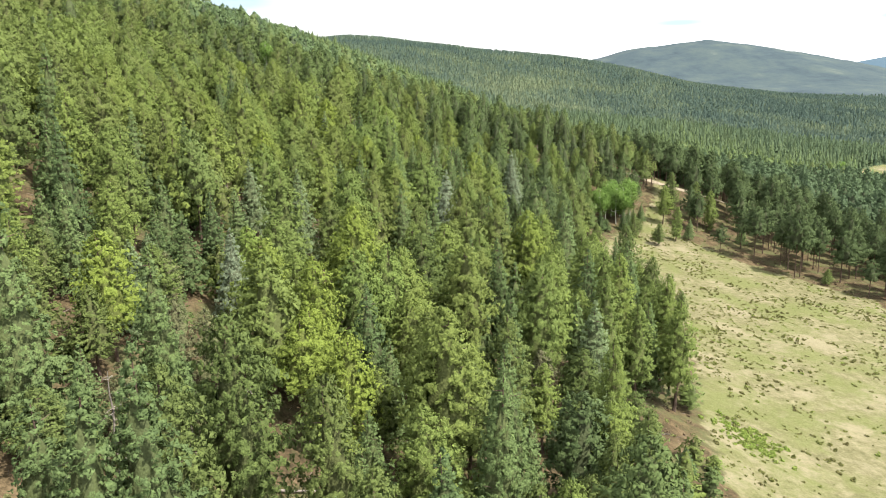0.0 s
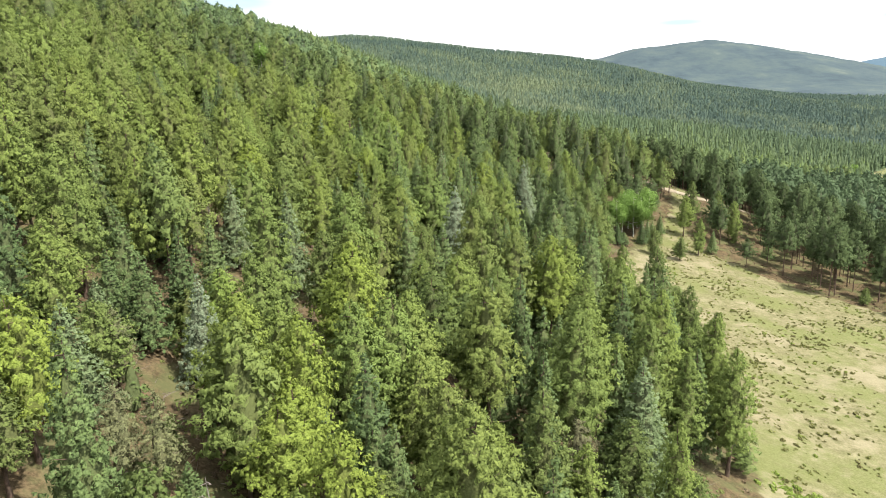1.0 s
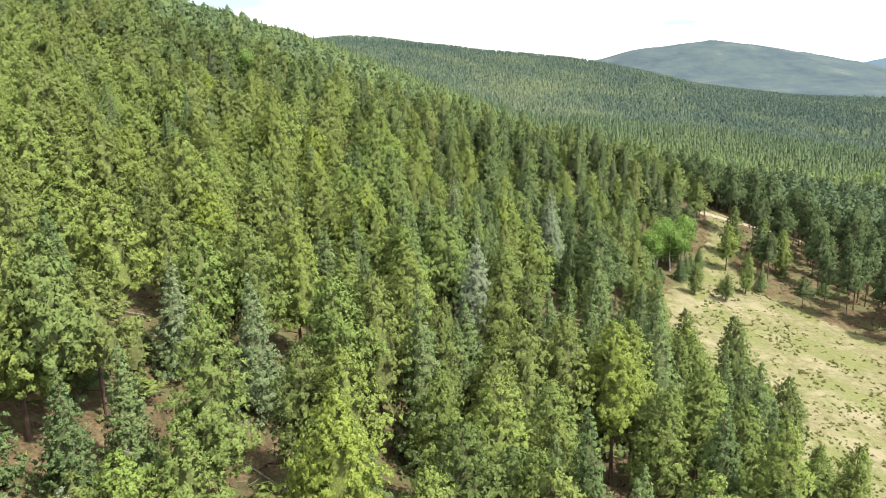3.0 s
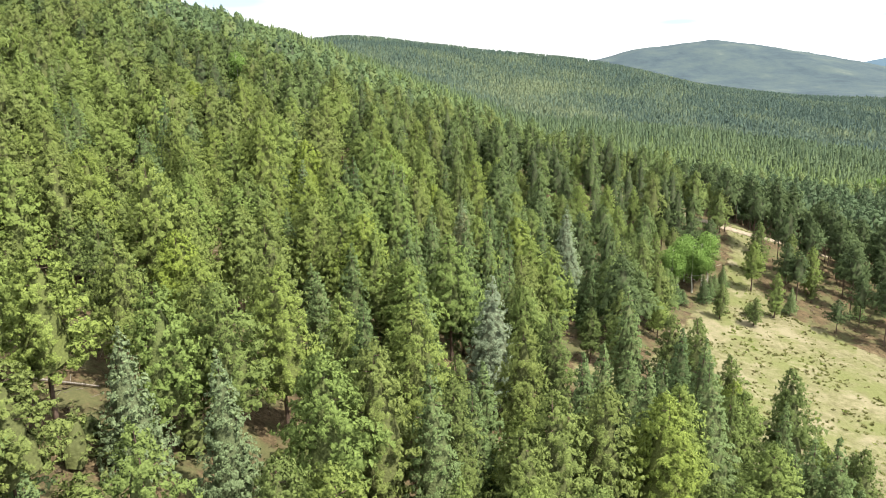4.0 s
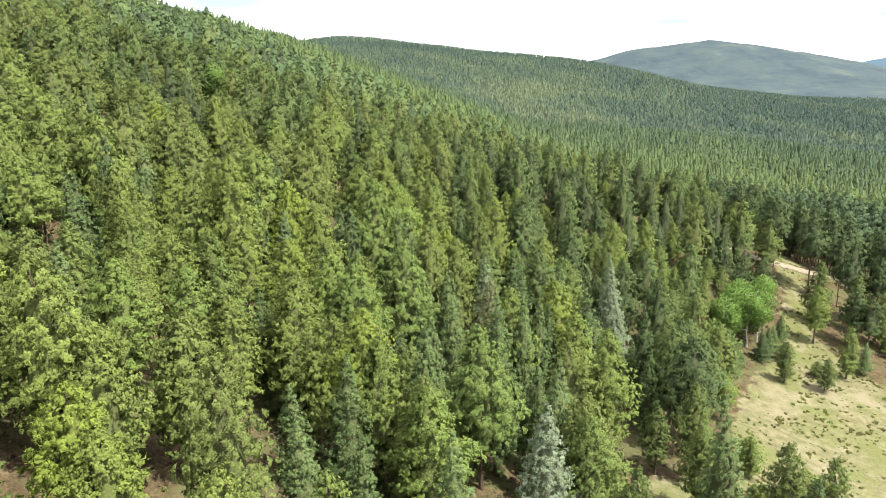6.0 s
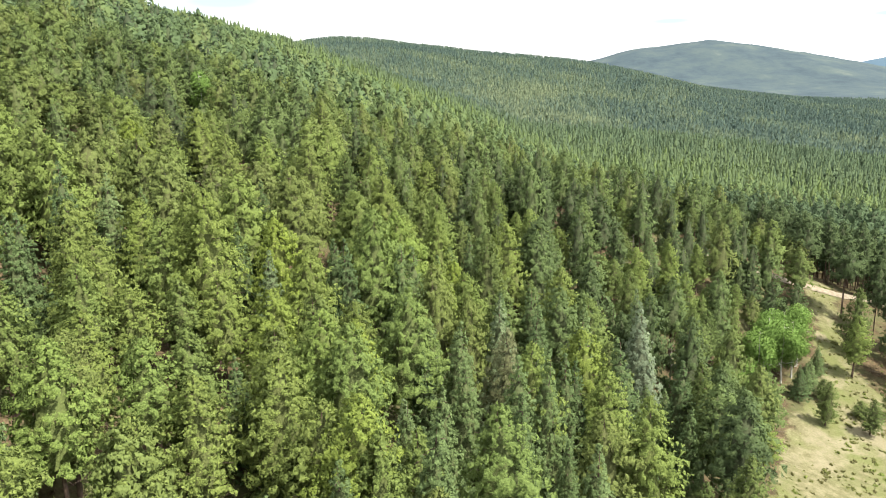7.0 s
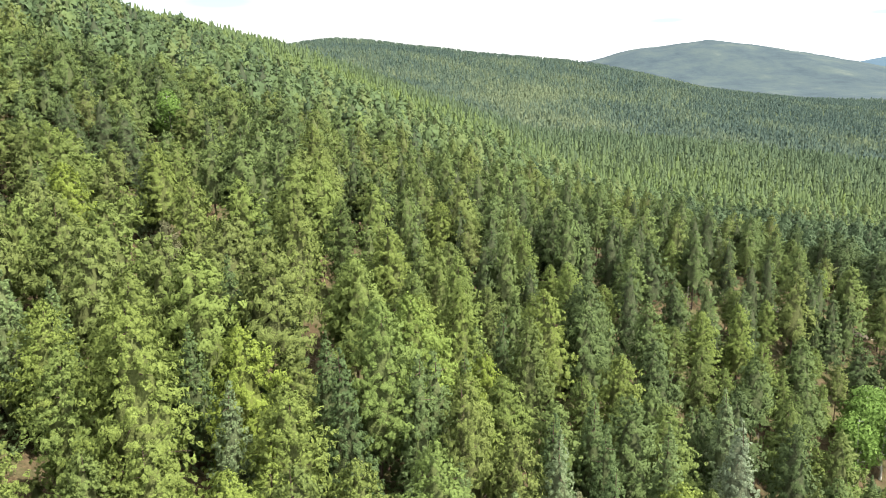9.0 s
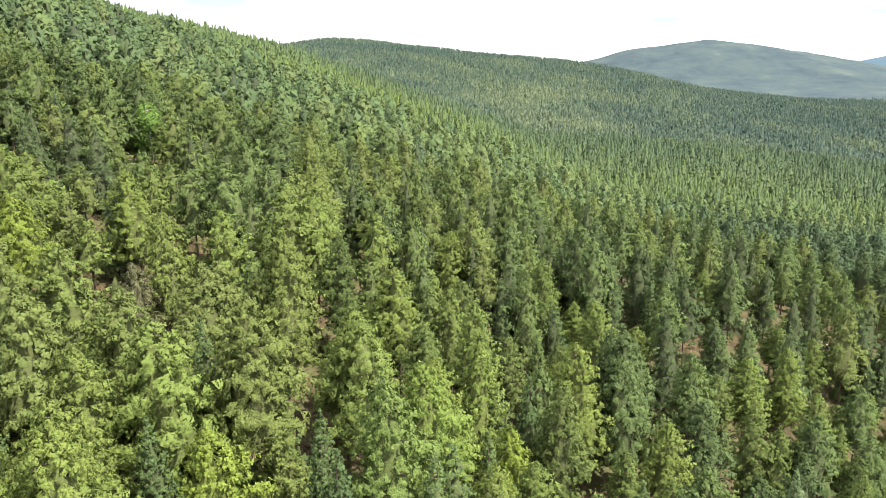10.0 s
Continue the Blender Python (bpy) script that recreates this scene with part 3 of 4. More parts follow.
pale_forms = [make_tree("silver_fir", "very pale frosted silvery fir standing out among green pines", "fir tree", 57, 16.0, 3.7, 0.16, "fir", pale_mat, bark_mat, (330, 3, 4, 1, 0.36), 0.22, 10, "silvery firs")]
bright_forms = [make_tree("pine", "bright yellow-green pine with full rounded needle puffs on the slope", "pine tree", 30 + i, 16.0, wide, base, "pine", bright_mat, bark_mat, (205, 6, 4, 1, 0.36), 0.21, group=PINES) for i, (wide, base) in enumerate(((4.2, 0.26), (3.9, 0.34), (4.5, 0.20)))]
aspen_forms = [make_tree("aspen", "bright green aspen with a white trunk at the meadow's edge", "aspen tree", 60 + i, 11.0, 3.2, 0.22, "leafy", aspen_mat, white_mat, (90, 3, 10, 2, 0.30), 0.14, 8, "aspens at the meadow's edge") for i in range(2)]
young_forms = [make_tree("young_pine", "young green pine standing alone on the dry grass", "pine tree", 80 + i, 16.0, wide, 0.09, "pine", deep_mat, bark_mat, (150, 5, 4, 1, 0.36), 0.2, group="young pines on the meadow") for i, wide in enumerate((3.4, 4.0))]
dry_forms = [make_tree("dry_pine", "half-dry pine with sparse dull brown-green needles", "pine tree", 90 + i, 16.0, 3.7, 0.16, "pine", dry_mat, bark_mat, (90, 4, 5, 1, 0.36, (3, 4)), 0.2, 30, "half-dry pines") for i in range(2)]
snag_forms = [make_snag("dead_pine", "grey dead pine with bare brittle branches", 70 + i, 11.0, 0.16, 18, 2.4) for i in range(3)]


def stand(form, x, y, h, girth=1.0, lean=1.5):
    """Set a copy of a tree form on the ground, to that height."""
    k = h / 16.0 if form not in aspen_forms and form not in snag_forms else h / 11.0
    m = pose(x, y, float(height(x, y)), rng.normal(0, lean), rng.normal(0, lean), rng.uniform(0, 360))
    g = (0.4 + 0.6 * k) * girth
    return copy_thing(form, m @ Matrix.Diagonal((g, g, k, 1)))


# ---- the trees that stand out ----
TAKEN = []


def plant(forms, spots, girth=1.0):
    for i, (x, y, top) in enumerate(spots):
        ground = float(height(x, y))
        form = forms[i % len(forms)]
        if form in pine_forms[:3] and x < -15 and y > 150 and i % 3:
            form = pine_forms[3 + i % 3]
        stand(form, x, y, max(3.0, top - ground), girth)
        TAKEN.append((x, y))


plant(pale_forms, [(0, 178, 42.5)], 1.2)
plant(silver_forms, [(21, 99, 33), (-36.5, 80.5, 47.6)], 1.25)
plant(silver_forms, [(25, 254.5, 39)])
plant(fir_forms, [(-41.2, 99.1, 48), (-33.3, 113, 48.6), (23.2, 240, 26.5), (10, 152.8, 39.8), (-15, 218.6, 42.5), (-10.3, 223, 43.5),
                  (26.7, 241, 25), (-64.4, 239, 62.5), (-39.3, 236, 53.2), (-31, 250, 51.5), (10.5, 254.4, 37),
                  (5, 251, 41.5), (2, 329, 59.2), (59.5, 273, 13), (62, 274.5, 9.5), (69.5, 278, 12.5), (72, 280.5, 12), (74.5, 283.5, 11.5), (79, 289, 12.5), (95, 277, 8.5), (117, 280, 5)], 1.0)
plant(pine_forms[3:], [(16.6, 144.2, 38.3), (-47.3, 187, 58), (-13.3, 180.2, 45), (-50.9, 233.8, 61.5), (-10, 256, 45.3), (-41, 318.4, 68.7), (-9, 316.8, 56.2)], 1.05)
plant(pine_forms[:3], [(-35.6, 84.2, 46.5), (-19.7, 122, 45), (-14.4, 191.3, 44.6), (34.6, 165.5, 28.5), (29.8, 133.2, 32), (26.4, 114.3, 33), (9.9, 255.4, 38.4), (21.7, 142.3, 28.5),
                       (-60.4, 178, 58), (-44.8, 151.4, 57.8), (-63.4, 186.8, 62.6), (-32.9, 209, 50), (-57.4, 195.3, 60.6), (30.1, 231.6, 30.3), (47.1, 270, 20.5),
                       (24.9, 198.6, 28.6), (-35.3, 247, 51), (-62.9, 249, 71), (-84.5, 269.8, 67.5), (14.5, 250.7, 39), (5.7, 258.8, 40.4)], 1.05)
plant(pine_forms[:3], [(36.7, 312.3, 38.2), (50.3, 312.8, 35.2), (69.7, 339.4, 36), (-76.3, 281, 72), (-13.4, 292.2, 53.3), (2, 307.9, 52.7), (40.3, 326.7, 44), (86, 360, 35), (86, 343, 31), (75, 341, 35), (80, 346, 36), (93, 344, 30), (99, 347, 29), (66, 344, 37)], 1.0)
plant(fir_forms, [(34.6, 118.6, 26), (14.3, 121.9, 31.2), (-24.3, 168.8, 46.5), (-17.4, 156.5, 45.5), (3.5, 238.7, 42)])
plant(pine_forms[3:], [(5.9, 123.9, 35), (-5.9, 91.8, 37.5), (-55.7, 163.6, 56.6), (-36.7, 156.5, 52), (5.7, 184.3, 40.6), (-12.2, 243, 48.5), (2.6, 147, 36), (-50.4, 197.4, 56.5)], 1.05)
plant(pine_forms[:3], [(-25, 103.4, 45.8), (-37, 88.5, 45), (38.6, 115.3, 27.6), (-51.5, 114, 50.6), (22.9, 118.4, 29), (-28.9, 216, 52.2), (-65.6, 250.9, 70), (-43.8, 221.6, 65.6), (-41.1, 215.4, 54.8), (-45.8, 214, 55), (-55.2, 213.4, 61.6), (-50, 208.4, 56.2), (-52.9, 203.9, 60), (-7.9, 250, 45), (-67.3, 232.4, 62), (-50.4, 221, 61.8), (-15.4, 309, 58.4), (27.6, 293, 36), (7.6, 304.6, 45), (-83.1, 266.5, 65.3)], 1.05)
plant(pine_forms[:3], [(39.1, 264.8, 32), (40, 280.8, 31.6), (56.3, 310.5, 33.8), (50.1, 315.5, 35), (63.9, 303.7, 24.5), (76.9, 325.5, 19.6), (49, 288, 27), (54, 297, 26), (46, 300, 30), (33, 276, 33), (48, 279, 26), (57, 288, 24)], 1.0)
plant(fir_forms, [(22.3, 236.9, 26.2)])
plant(pine_forms[3:], [(9.6, 227, 42), (9.9, 145.7, 39.5), (4.9, 142.6, 39.6)], 1.05)
plant(pine_forms[:3], [(30.6, 162.3, 29.5), (20.8, 152.5, 36), (36.5, 206.7, 14), (14.3, 232.3, 37.4), (45.3, 242.2, 16.7), (39.3, 261, 21.8), (88.3, 289.5, 20), (52.5, 265.1, 13.2)], 1.05)
plant(fir_forms, [(-8.1, 58, 32.9), (-22.9, 63.9, 36.6)])
plant(pine_forms[3:], [(-17, 75.2, 40), (-10.6, 70.8, 39.3), (-2.5, 85.6, 36.6), (2.4, 84.7, 33), (-52, 241.2, 63.3), (-18.4, 257.6, 54), (-23.9, 282, 58.5), (60.3, 328, 32.3), (11.1, 262.4, 41.5)], 1.05)
plant(pine_forms[:3], [(-35.4, 68, 46.1), (-32.6, 52, 42.4), (-17.5, 56, 33.5), (-30.4, 68.1, 37.8), (-7.8, 73.4, 34.4), (6.8, 78.1, 27.8), (12, 87.7, 28.6), (18.6, 94.9, 27.4), (31.6, 114.6, 27.6), (39.9, 122.2, 22.6), (24.9, 91.5, 22.4), (-14.2, 70.5, 34.5), (-5.8, 86.3, 24), (-7.8, 278, 48.4), (-3.9, 259.1, 50.1), (9.1, 292.4, 46.7), (34.3, 290.1, 38.5), (45.9, 289, 32.3), (-33, 287.2, 63), (-57.6, 280.9, 68.5), (-65.6, 292.2, 73.6), (82.6, 342.4, 17.4)], 1.05)
plant(dry_forms, [(-29.7, 73.6, 43), (-26.5, 74.7, 41.5), (-35.2, 86.5, 45), (-28.5, 58.5, 42), (13.3, 97.2, 27), (-52, 128, 52)], 0.9)
# young pines that stand alone on the grass
LONE = [(70.9, 268.6, 13), (80, 267, 9), (89, 274, 14), (41.5, 219, 15.5), (34.5, 200.5, 18), (59.9, 204.5, 9.6), (58.6, 188.3, 8.8), (62, 184, 8), (131, 240, -3), (129, 237, -4), (38, 95, 9), (94.4, 300, 24), (104, 298, 20), (108.6, 292, 17), (42.9, 224.8, 12), (75.3, 278.8, 8.6), (60.5, 197.9, 5.6), (81.3, 273.5, 5.4)]
plant(young_forms, LONE, 0.95)
plant(aspen_forms, [(63.5, 284, 22.6), (67.5, 283, 21), (71.5, 286, 20.5), (75, 291, 22.6), (60.5, 280, 20.5), (67, 289, 22.5), (71, 291, 21.5), (54, 272, 15.5), (76, 308, 19.5), (-80, 341, 82)], 1.15)

plant(snag_forms, [(-27.7, 54.1, 43), (-25.6, 53, 40), (-22.5, 55.7, 37), (-20, 67.5, 38), (-50.2, 158.4, 52), (-49.1, 159.6, 50), (-30.5, 105.7, 43), (40, 315.2, 36), (-62.7, 200.4, 56), (36.7, 269.6, 24), (-72.9, 194.3, 60), (-48, 157, 49)])
# trees seen free-standing to well below their tops; scattered trees towards the camera's path are cleared to keep them
# in view
SPARED = []
for forms_here, girth, spots in ((bright_forms, 1.05, [(-24, 239.7, 58.8), (-17.8, 133.6, 48.8), (-11.8, 92.5, 43.4), (-46.6, 183.5, 58.5), (-41.3, 191.7, 55.3), (-17.6, 220.5, 51), (-26.6, 206.8, 52.6), (-23.2, 203, 52.2), (-35.3, 139.7, 53.5), (-19.1, 251.6, 56), (-28.7, 100.5, 45), (-9, 97.2, 42.7), (-6.2, 195.5, 45.5), (-11.8, 177, 45.2)]),
                                 (pine_forms[3:], 1.05, [(-37.9, 249.2, 65.2), (-39.3, 275.1, 66), (16.3, 296.4, 42.6), (-74.3, 274, 72.5), (-46, 343, 73), (-31, 224.1, 56), (-33.9, 212.2, 54), (7.7, 206.1, 38.5), (-26, 151, 52.3), (-52.7, 167.1, 58), (-39.6, 160, 54.8), (-10.3, 154.8, 46.5), (3, 104.5, 41), (0.9, 138.9, 37.8), (-16.4, 80, 40), (-6.3, 100, 39), (2.6, 273.9, 49.2)]),
                                 (pine_forms[:3], 1.05, [(-14.1, 276.5, 54.8), (10.5, 298.4, 46.7), (44.5, 297, 37.7), (0.4, 282, 46), (28.3, 289.7, 36), (-13.5, 266, 52.5), (-38.7, 194.8, 55), (-36.1, 189.3, 52), (-32.4, 220.7, 49.5), (35, 245.7, 27.5), (-29.2, 142.4, 53), (9.2, 173.5, 38), (27.5, 209.3, 30), (4.8, 179.2, 40.2), (-23.2, 213, 49.3), (-20.4, 160.7, 45.7), (-16.1, 111.3, 42), (-20.9, 99.8, 41.8), (-40, 82.2, 45), (6, 128.9, 37), (21.8, 209.6, 26.5), (28.2, 276.8, 37)]),
                                 (fir_forms, 1.0, [(-44.7, 238.2, 57.2), (-42.8, 251.4, 62), (-29.4, 241, 53.8), (-26.9, 235.5, 54.7), (24, 311.8, 45.8), (44, 312.4, 37.8), (3.6, 244.4, 43.2), (11.4, 240, 41.6), (-10.5, 218.8, 46.3), (-35.3, 199.3, 49.8), (-12.6, 204.1, 43), (-9.5, 212.6, 43.5), (1.3, 228, 43.2), (24.3, 224.7, 29.6), (-14.1, 230.6, 43), (-16.8, 206, 40.6), (-19.8, 176.5, 40), (-27.4, 181, 44.4), (-35.6, 107, 49), (9, 121, 37.8), (-36.5, 97.9, 48), (-32.7, 59.5, 43), (-23.8, 73.4, 35.5), (-8.2, 62.8, 35), (15.2, 88.2, 24), (32.6, 91, 14)]),
                                 (silver_forms, 1.0, [(-70.2, 294.4, 71.6), (-89.6, 359.9, 85.3), (-37.1, 225.1, 55.4), (-3.4, 232.5, 45), (-17.5, 210, 39), (-36.1, 134, 50.9), (-27, 132.5, 49), (-40, 94.2, 45.8)]),
                                 (pale_forms, 0.95, [(22.8, 245.4, 40.1), (-29, 94.4, 46)]),
                                 (dry_forms, 0.95, [(-59.7, 275.6, 62.5), (-2.8, 223.2, 43.8)])):
    plant(forms_here, spots, girth)
    SPARED += spots
plant(aspen_forms, [(384, 735, -34), (391, 748, -34), (399, 742, -33), (405, 760, -35), (413, 771, -36), (420, 765, -35), (429, 784, -37), (437, 796, -38)], 1.3)

# ---- the woods ----
def scatter(x0, x1, y0, y1, gap, jitter=0.42):
    gx, gy = np.meshgrid(np.arange(x0, x1, gap), np.arange(y0, y1, gap * 0.9))
    gx = gx + (np.arange(gx.shape[0]) % 2)[:, None] * gap * 0.5
    x = gx.ravel() + rng.uniform(-jitter, jitter, gx.size) * gap
    y = gy.ravel() + rng.uniform(-jitter, jitter, gx.size) * gap
    return x, y


def patch(x, y, scale, seed):
    """A smooth random field of about 0 to 1, for uneven stands."""
    return np.array([noise.noise(Vector((a / scale, b / scale, seed))) for a, b in zip(x, y)]) * 0.5 + 0.5


def template(style, r, h, wide, base, plan, thick, trunk_sides):
    """A joined-wood tree of unit height h: crown triangles, tips, and trunk triangles."""
    v, tip, face = {"pine": pine_crown, "fir": fir_crown}[style](r, h, wide, base, *plan)
    if trunk_sides:
        tv, tf = tube([(0, 0, -0.8), (0, 0, h * 0.5), (0, 0, h * 0.9)], [thick, thick * 0.7, 0.03], trunk_sides)
        t = np.concatenate([tf[:, [0, 1, 2]], tf[:, [0, 2, 3]]])
        trunk = tv[t].reshape(-1, 3)
    else:
        trunk = np.zeros((0, 3))
    return v, tip, face, trunk


def spire(r, h, wide, base, layers, sides, rise=0.5):
    """A far tree: ragged stacked skirts under a pointed top."""
    out = []
    for i in range(layers):
        q0, q1 = i / layers, min(1.0, (i + 1.7) / layers)
        z0, z1 = h * (base + (1 - base) * q0), h * (base + (1 - base) * q1)
        a = (np.arange(sides) + r.uniform(-0.3, 0.3, sides)) * 2 * np.pi / sides + r.uniform(0, 6)
        rad = wide * (1 - q0) ** 0.75 * r.uniform(0.45, 1.25, sides)
        ring = np.stack([rad * np.cos(a), rad * np.sin(a), z0 + r.normal(0, 0.7, sides)], -1)
        top = (r.normal(0, 0.25), r.normal(0, 0.25), z1)
        for j in range(sides):
            out += [ring[j], ring[(j + 1) % sides], top]
    v = np.array(out, float)
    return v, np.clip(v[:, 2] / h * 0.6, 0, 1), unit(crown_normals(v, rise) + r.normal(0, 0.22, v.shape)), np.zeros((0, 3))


def grow(name, forms, x, y, h, kind, tint, material, label, girth=None):
    """Join many trees into one mesh."""
    z = height(x, y)
    turn = rng.uniform(0, 2 * np.pi, len(x))
    wide = (0.45 + 0.55 * h / 16.0) * rng.uniform(0.85, 1.2, len(x))
    if girth is not None:
        wide = wide * girth
    crowns, tips, tints, trunks, faces = [], [], [], [], []
    for f, (v, tip, face, trunk) in enumerate(forms):
        pick = np.nonzero(kind == f)[0]
        if not len(pick):
            continue
        c, s = np.cos(turn[pick])[:, None], np.sin(turn[pick])[:, None]

        def placed(p):
            px = (p[None, :, 0] * c - p[None, :, 1] * s) * wide[pick, None] + x[pick, None]
            py = (p[None, :, 0] * s + p[None, :, 1] * c) * wide[pick, None] + y[pick, None]
            pz = p[None, :, 2] * h[pick, None] / 16.0 + z[pick, None]
            return np.stack([px, py, pz], -1).reshape(-1, 3)

        crowns.append(placed(v))
        faces.append(np.stack([face[None, :, 0] * c - face[None, :, 1] * s, face[None, :, 0] * s + face[None, :, 1] * c, np.repeat(face[None, :, 2], len(pick), 0)], -1).reshape(-1, 3))
        tips.append(np.tile(tip, len(pick)))
        tints.append(np.repeat(tint[pick], len(v)))
        if len(trunk):
            trunks.append(placed(trunk))
    wood = np.concatenate(crowns)
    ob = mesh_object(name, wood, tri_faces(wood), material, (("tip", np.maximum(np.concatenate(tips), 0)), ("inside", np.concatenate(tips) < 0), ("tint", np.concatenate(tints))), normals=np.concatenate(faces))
    tagged(ob, label, "woods", kind="stuff")
    if trunks:
        t = np.concatenate(trunks)
        part("trunks", t, tri_faces(t), bark_mat, ob)
    return ob


def free(x, y, reach):
    """Which places keep clear of the trees already set."""
    if not TAKEN:
        return np.ones(len(x), bool)
    done = np.array(TAKEN)
    keep = np.ones(len(x), bool)
    for i in range(0, len(x), 2000):
        d = np.hypot(x[i:i + 2000, None] - done[None, :, 0], y[i:i + 2000, None] - done[None, :, 1])
        keep[i:i + 2000] = d.min(1) > reach
    return keep


# near and middle woods, where single trees can be told apart
nx, ny = (np.concatenate(v) for v in zip(scatter(-330, 330, 40, 250, 7.0, 0.58), scatter(-330, 330, 251, 620, 6.4, 0.58)))
slim = np.where(ny > 250, np.where(nx < -25, 1.14, 0.92), 1.0)
glades = patch(nx, ny, 22, 3.0)
CLEARINGS = ((-15, 63, 4), (-28, 57, 4), (5, 92, 3), (31, 102, 3), (14, 132, 3), (-25, 120, 3), (1, 147, 3), (-46, 144, 4), (-73, 196, 5), (-25, 201, 4), (-1, 171, 4.5), (-41, 182, 3.5), (-20, 211, 3), (-65, 204, 4), (-20, 233, 3), (-87, 280, 6), (-57, 270, 6), (-58, 281, 6), (-57, 295, 5), (-6, 282, 4), (16, 295, 3.5), (-3, 348, 5), (30, 352, 6), (0, 398, 7))
# open spots, some only clearing the camera's view to silvery firs and aspens
GLADES = ((14, 287, 3), (41, 316, 4), (-104, 353, 6), (-80, 339, 5), (-75, 331, 5), (-70, 322, 4), (0, 177, 7), (1, 168, 5), (23, 246, 6), (21, 98, 6), (-29, 93, 5), (16, 187, 6), (22, 194, 6), (20, 178, 5), (33.8, 216.6, 4), (10.6, 169, 4), (68, 281, 8), (56, 262, 5), (60, 268, 3.5), (66, 272, 5), (73, 289, 5), (44, 193, 8), (39, 209, 7), (47, 182, 5))
# small dark openings between the crowns, placed from the camera's view and cleared towards its path
NOOKS = ((-21.7, 231, 4), (-19, 212, 4), (6, 230, 4), (21.8, 230, 4), (-26, 207, 4), (-71, 226, 5), (-57.6, 276, 6), (-54, 265, 5), (-7.6, 279, 4), (15.4, 296, 4), (22, 326, 5), (0.8, 372, 6), (35, 308, 4), (-36, 275, 4), (-44, 232, 3.5), (-2.3, 192, 5), (17, 193, 6), (-50.5, 154, 5), (19.8, 217, 4), (-26.5, 127, 4), (2.5, 155, 4), (15.4, 135, 4), (-0.9, 165, 5), (-8.4, 122, 3.5), (-8.2, 115, 3.5), (4.1, 126, 3.5), (14.2, 137.6, 4), (20.1, 126.6, 4), (-0.4, 108.6, 3.5), (5.8, 231.3, 3), (-7.7, 244.4, 3.5), (-5.1, 226, 3.5), (-32.8, 88, 4), (-15, 76, 4), (3.3, 102, 3.5), (-29, 77, 4), (-21, 75, 4))
GAPS = CLEARINGS + GLADES + NOOKS
opened = (nx > 92) & (ny < 540)
clear = np.ones(len(nx), bool)
for gx, gy, gr in GAPS:
    clear &= np.hypot(nx - gx, ny - gy) > gr
keep = (meadow(nx, ny) < 0.35) & (glades > 0.22) & clear & free(nx, ny, 4.4) & (nx > -0.64 * ny - 32) & (nx < 0.64 * ny + 32)
# clear a strip from each of them towards the camera's path
for hx, hy, _ in SPARED:
    ax, ay = -0.1 * (hy - 60) - hx, -60.0
    along, across = ((nx - hx) * ax + (ny - hy) * ay) / math.hypot(ax, ay), ((nx - hx) * ay - (ny - hy) * ax) / math.hypot(ax, ay)
    keep &= ~((along > -1) & (along < (5 if hy < 115 else 10)) & (np.abs(across) < 3.2))
for gx, gy, gr in NOOKS:
    ax, ay = -0.1 * (gy - 60) - gx, -60.0
    along, across = ((nx - gx) * ax + (ny - gy) * ay) / math.hypot(ax, ay), ((nx - gx) * ay - (ny - gy) * ax) / math.hypot(ax, ay)
    keep &= ~((along > -1) & (along < 9) & (np.abs(across) < gr * 0.6))
keep &= ~((nx < -25) & (ny > 250) & (rng.uniform(0, 1, len(nx)) < 0.24))
keep &= ~((ny < 125) & (nx > 25))
keep &= ~((np.abs(ny - 333) < 3.5) & (nx > 58) & (nx < 125))
keep &= ~((ny > 304) & (ny < 337) & (nx > 80) & (nx < 122) & (np.sin(nx * 12.9 + ny * 7.3) < 0.75))
keep &= ~((ny < 300) & (nx > interp(MEADOW_LEFT, ny) - np.where(ny > 215, 2.5, 6.0)) & (nx < interp(MEADOW_RIGHT, ny)))
edge = nx - np.interp(ny, MEADOW_RIGHT[0::2], MEADOW_RIGHT[1::2])
keep &= ~((edge > -2) & (edge < 60) & (ny < 335) & (rng.uniform(0, 1, len(nx)) < 0.64 - 0.006 * edge))
nx, ny, opened, slim = nx[keep], ny[keep], opened[keep], slim[keep]
old = patch(nx, ny, 45, 9.0)
nh = rng.normal(16.6, 3.0, len(nx)) + (old - 0.5) * 6 + 3.0 * bump(nx, ny, -6, 150, 18, 90)
nh += 4 * bump(nx, ny, 18, 190, 22, 80) - 4 * bump(nx, ny, -40, 85, 25, 25) + 4 * bump(nx, ny, -40, 245, 30, 25)
nh += np.where(opened, 2.0 + rng.normal(0, 2.2, len(nx)), 0)
nh = np.clip(nh, 7, 24)
firry = ((patch(nx, ny, 60, 5.0) * 0.5 + rng.uniform(0, 1, len(nx)) * 0.8 + (nx > 0) * 0.06 + 0.25 * bump(nx, ny, 2, 212, 16, 22)) > 0.86) & ~opened & (meadow(nx - 8, ny) + meadow(nx + 8, ny) < 0.1)
yellow = np.clip(patch(nx, ny, 38, 14.0) * 0.9 - 0.1 + rng.normal(0, 0.27, len(nx)), 0, 1)
ahead = np.maximum(0, ny - 178)
dist = np.hypot(np.where(ny < 178, np.maximum(np.abs(nx + 10), 55), nx + 18), ahead)
dist = np.where(ny < 60, dist + 3, dist)

TONES = np.where(firry, yellow * 0.3, 0.3 + yellow * 0.7)
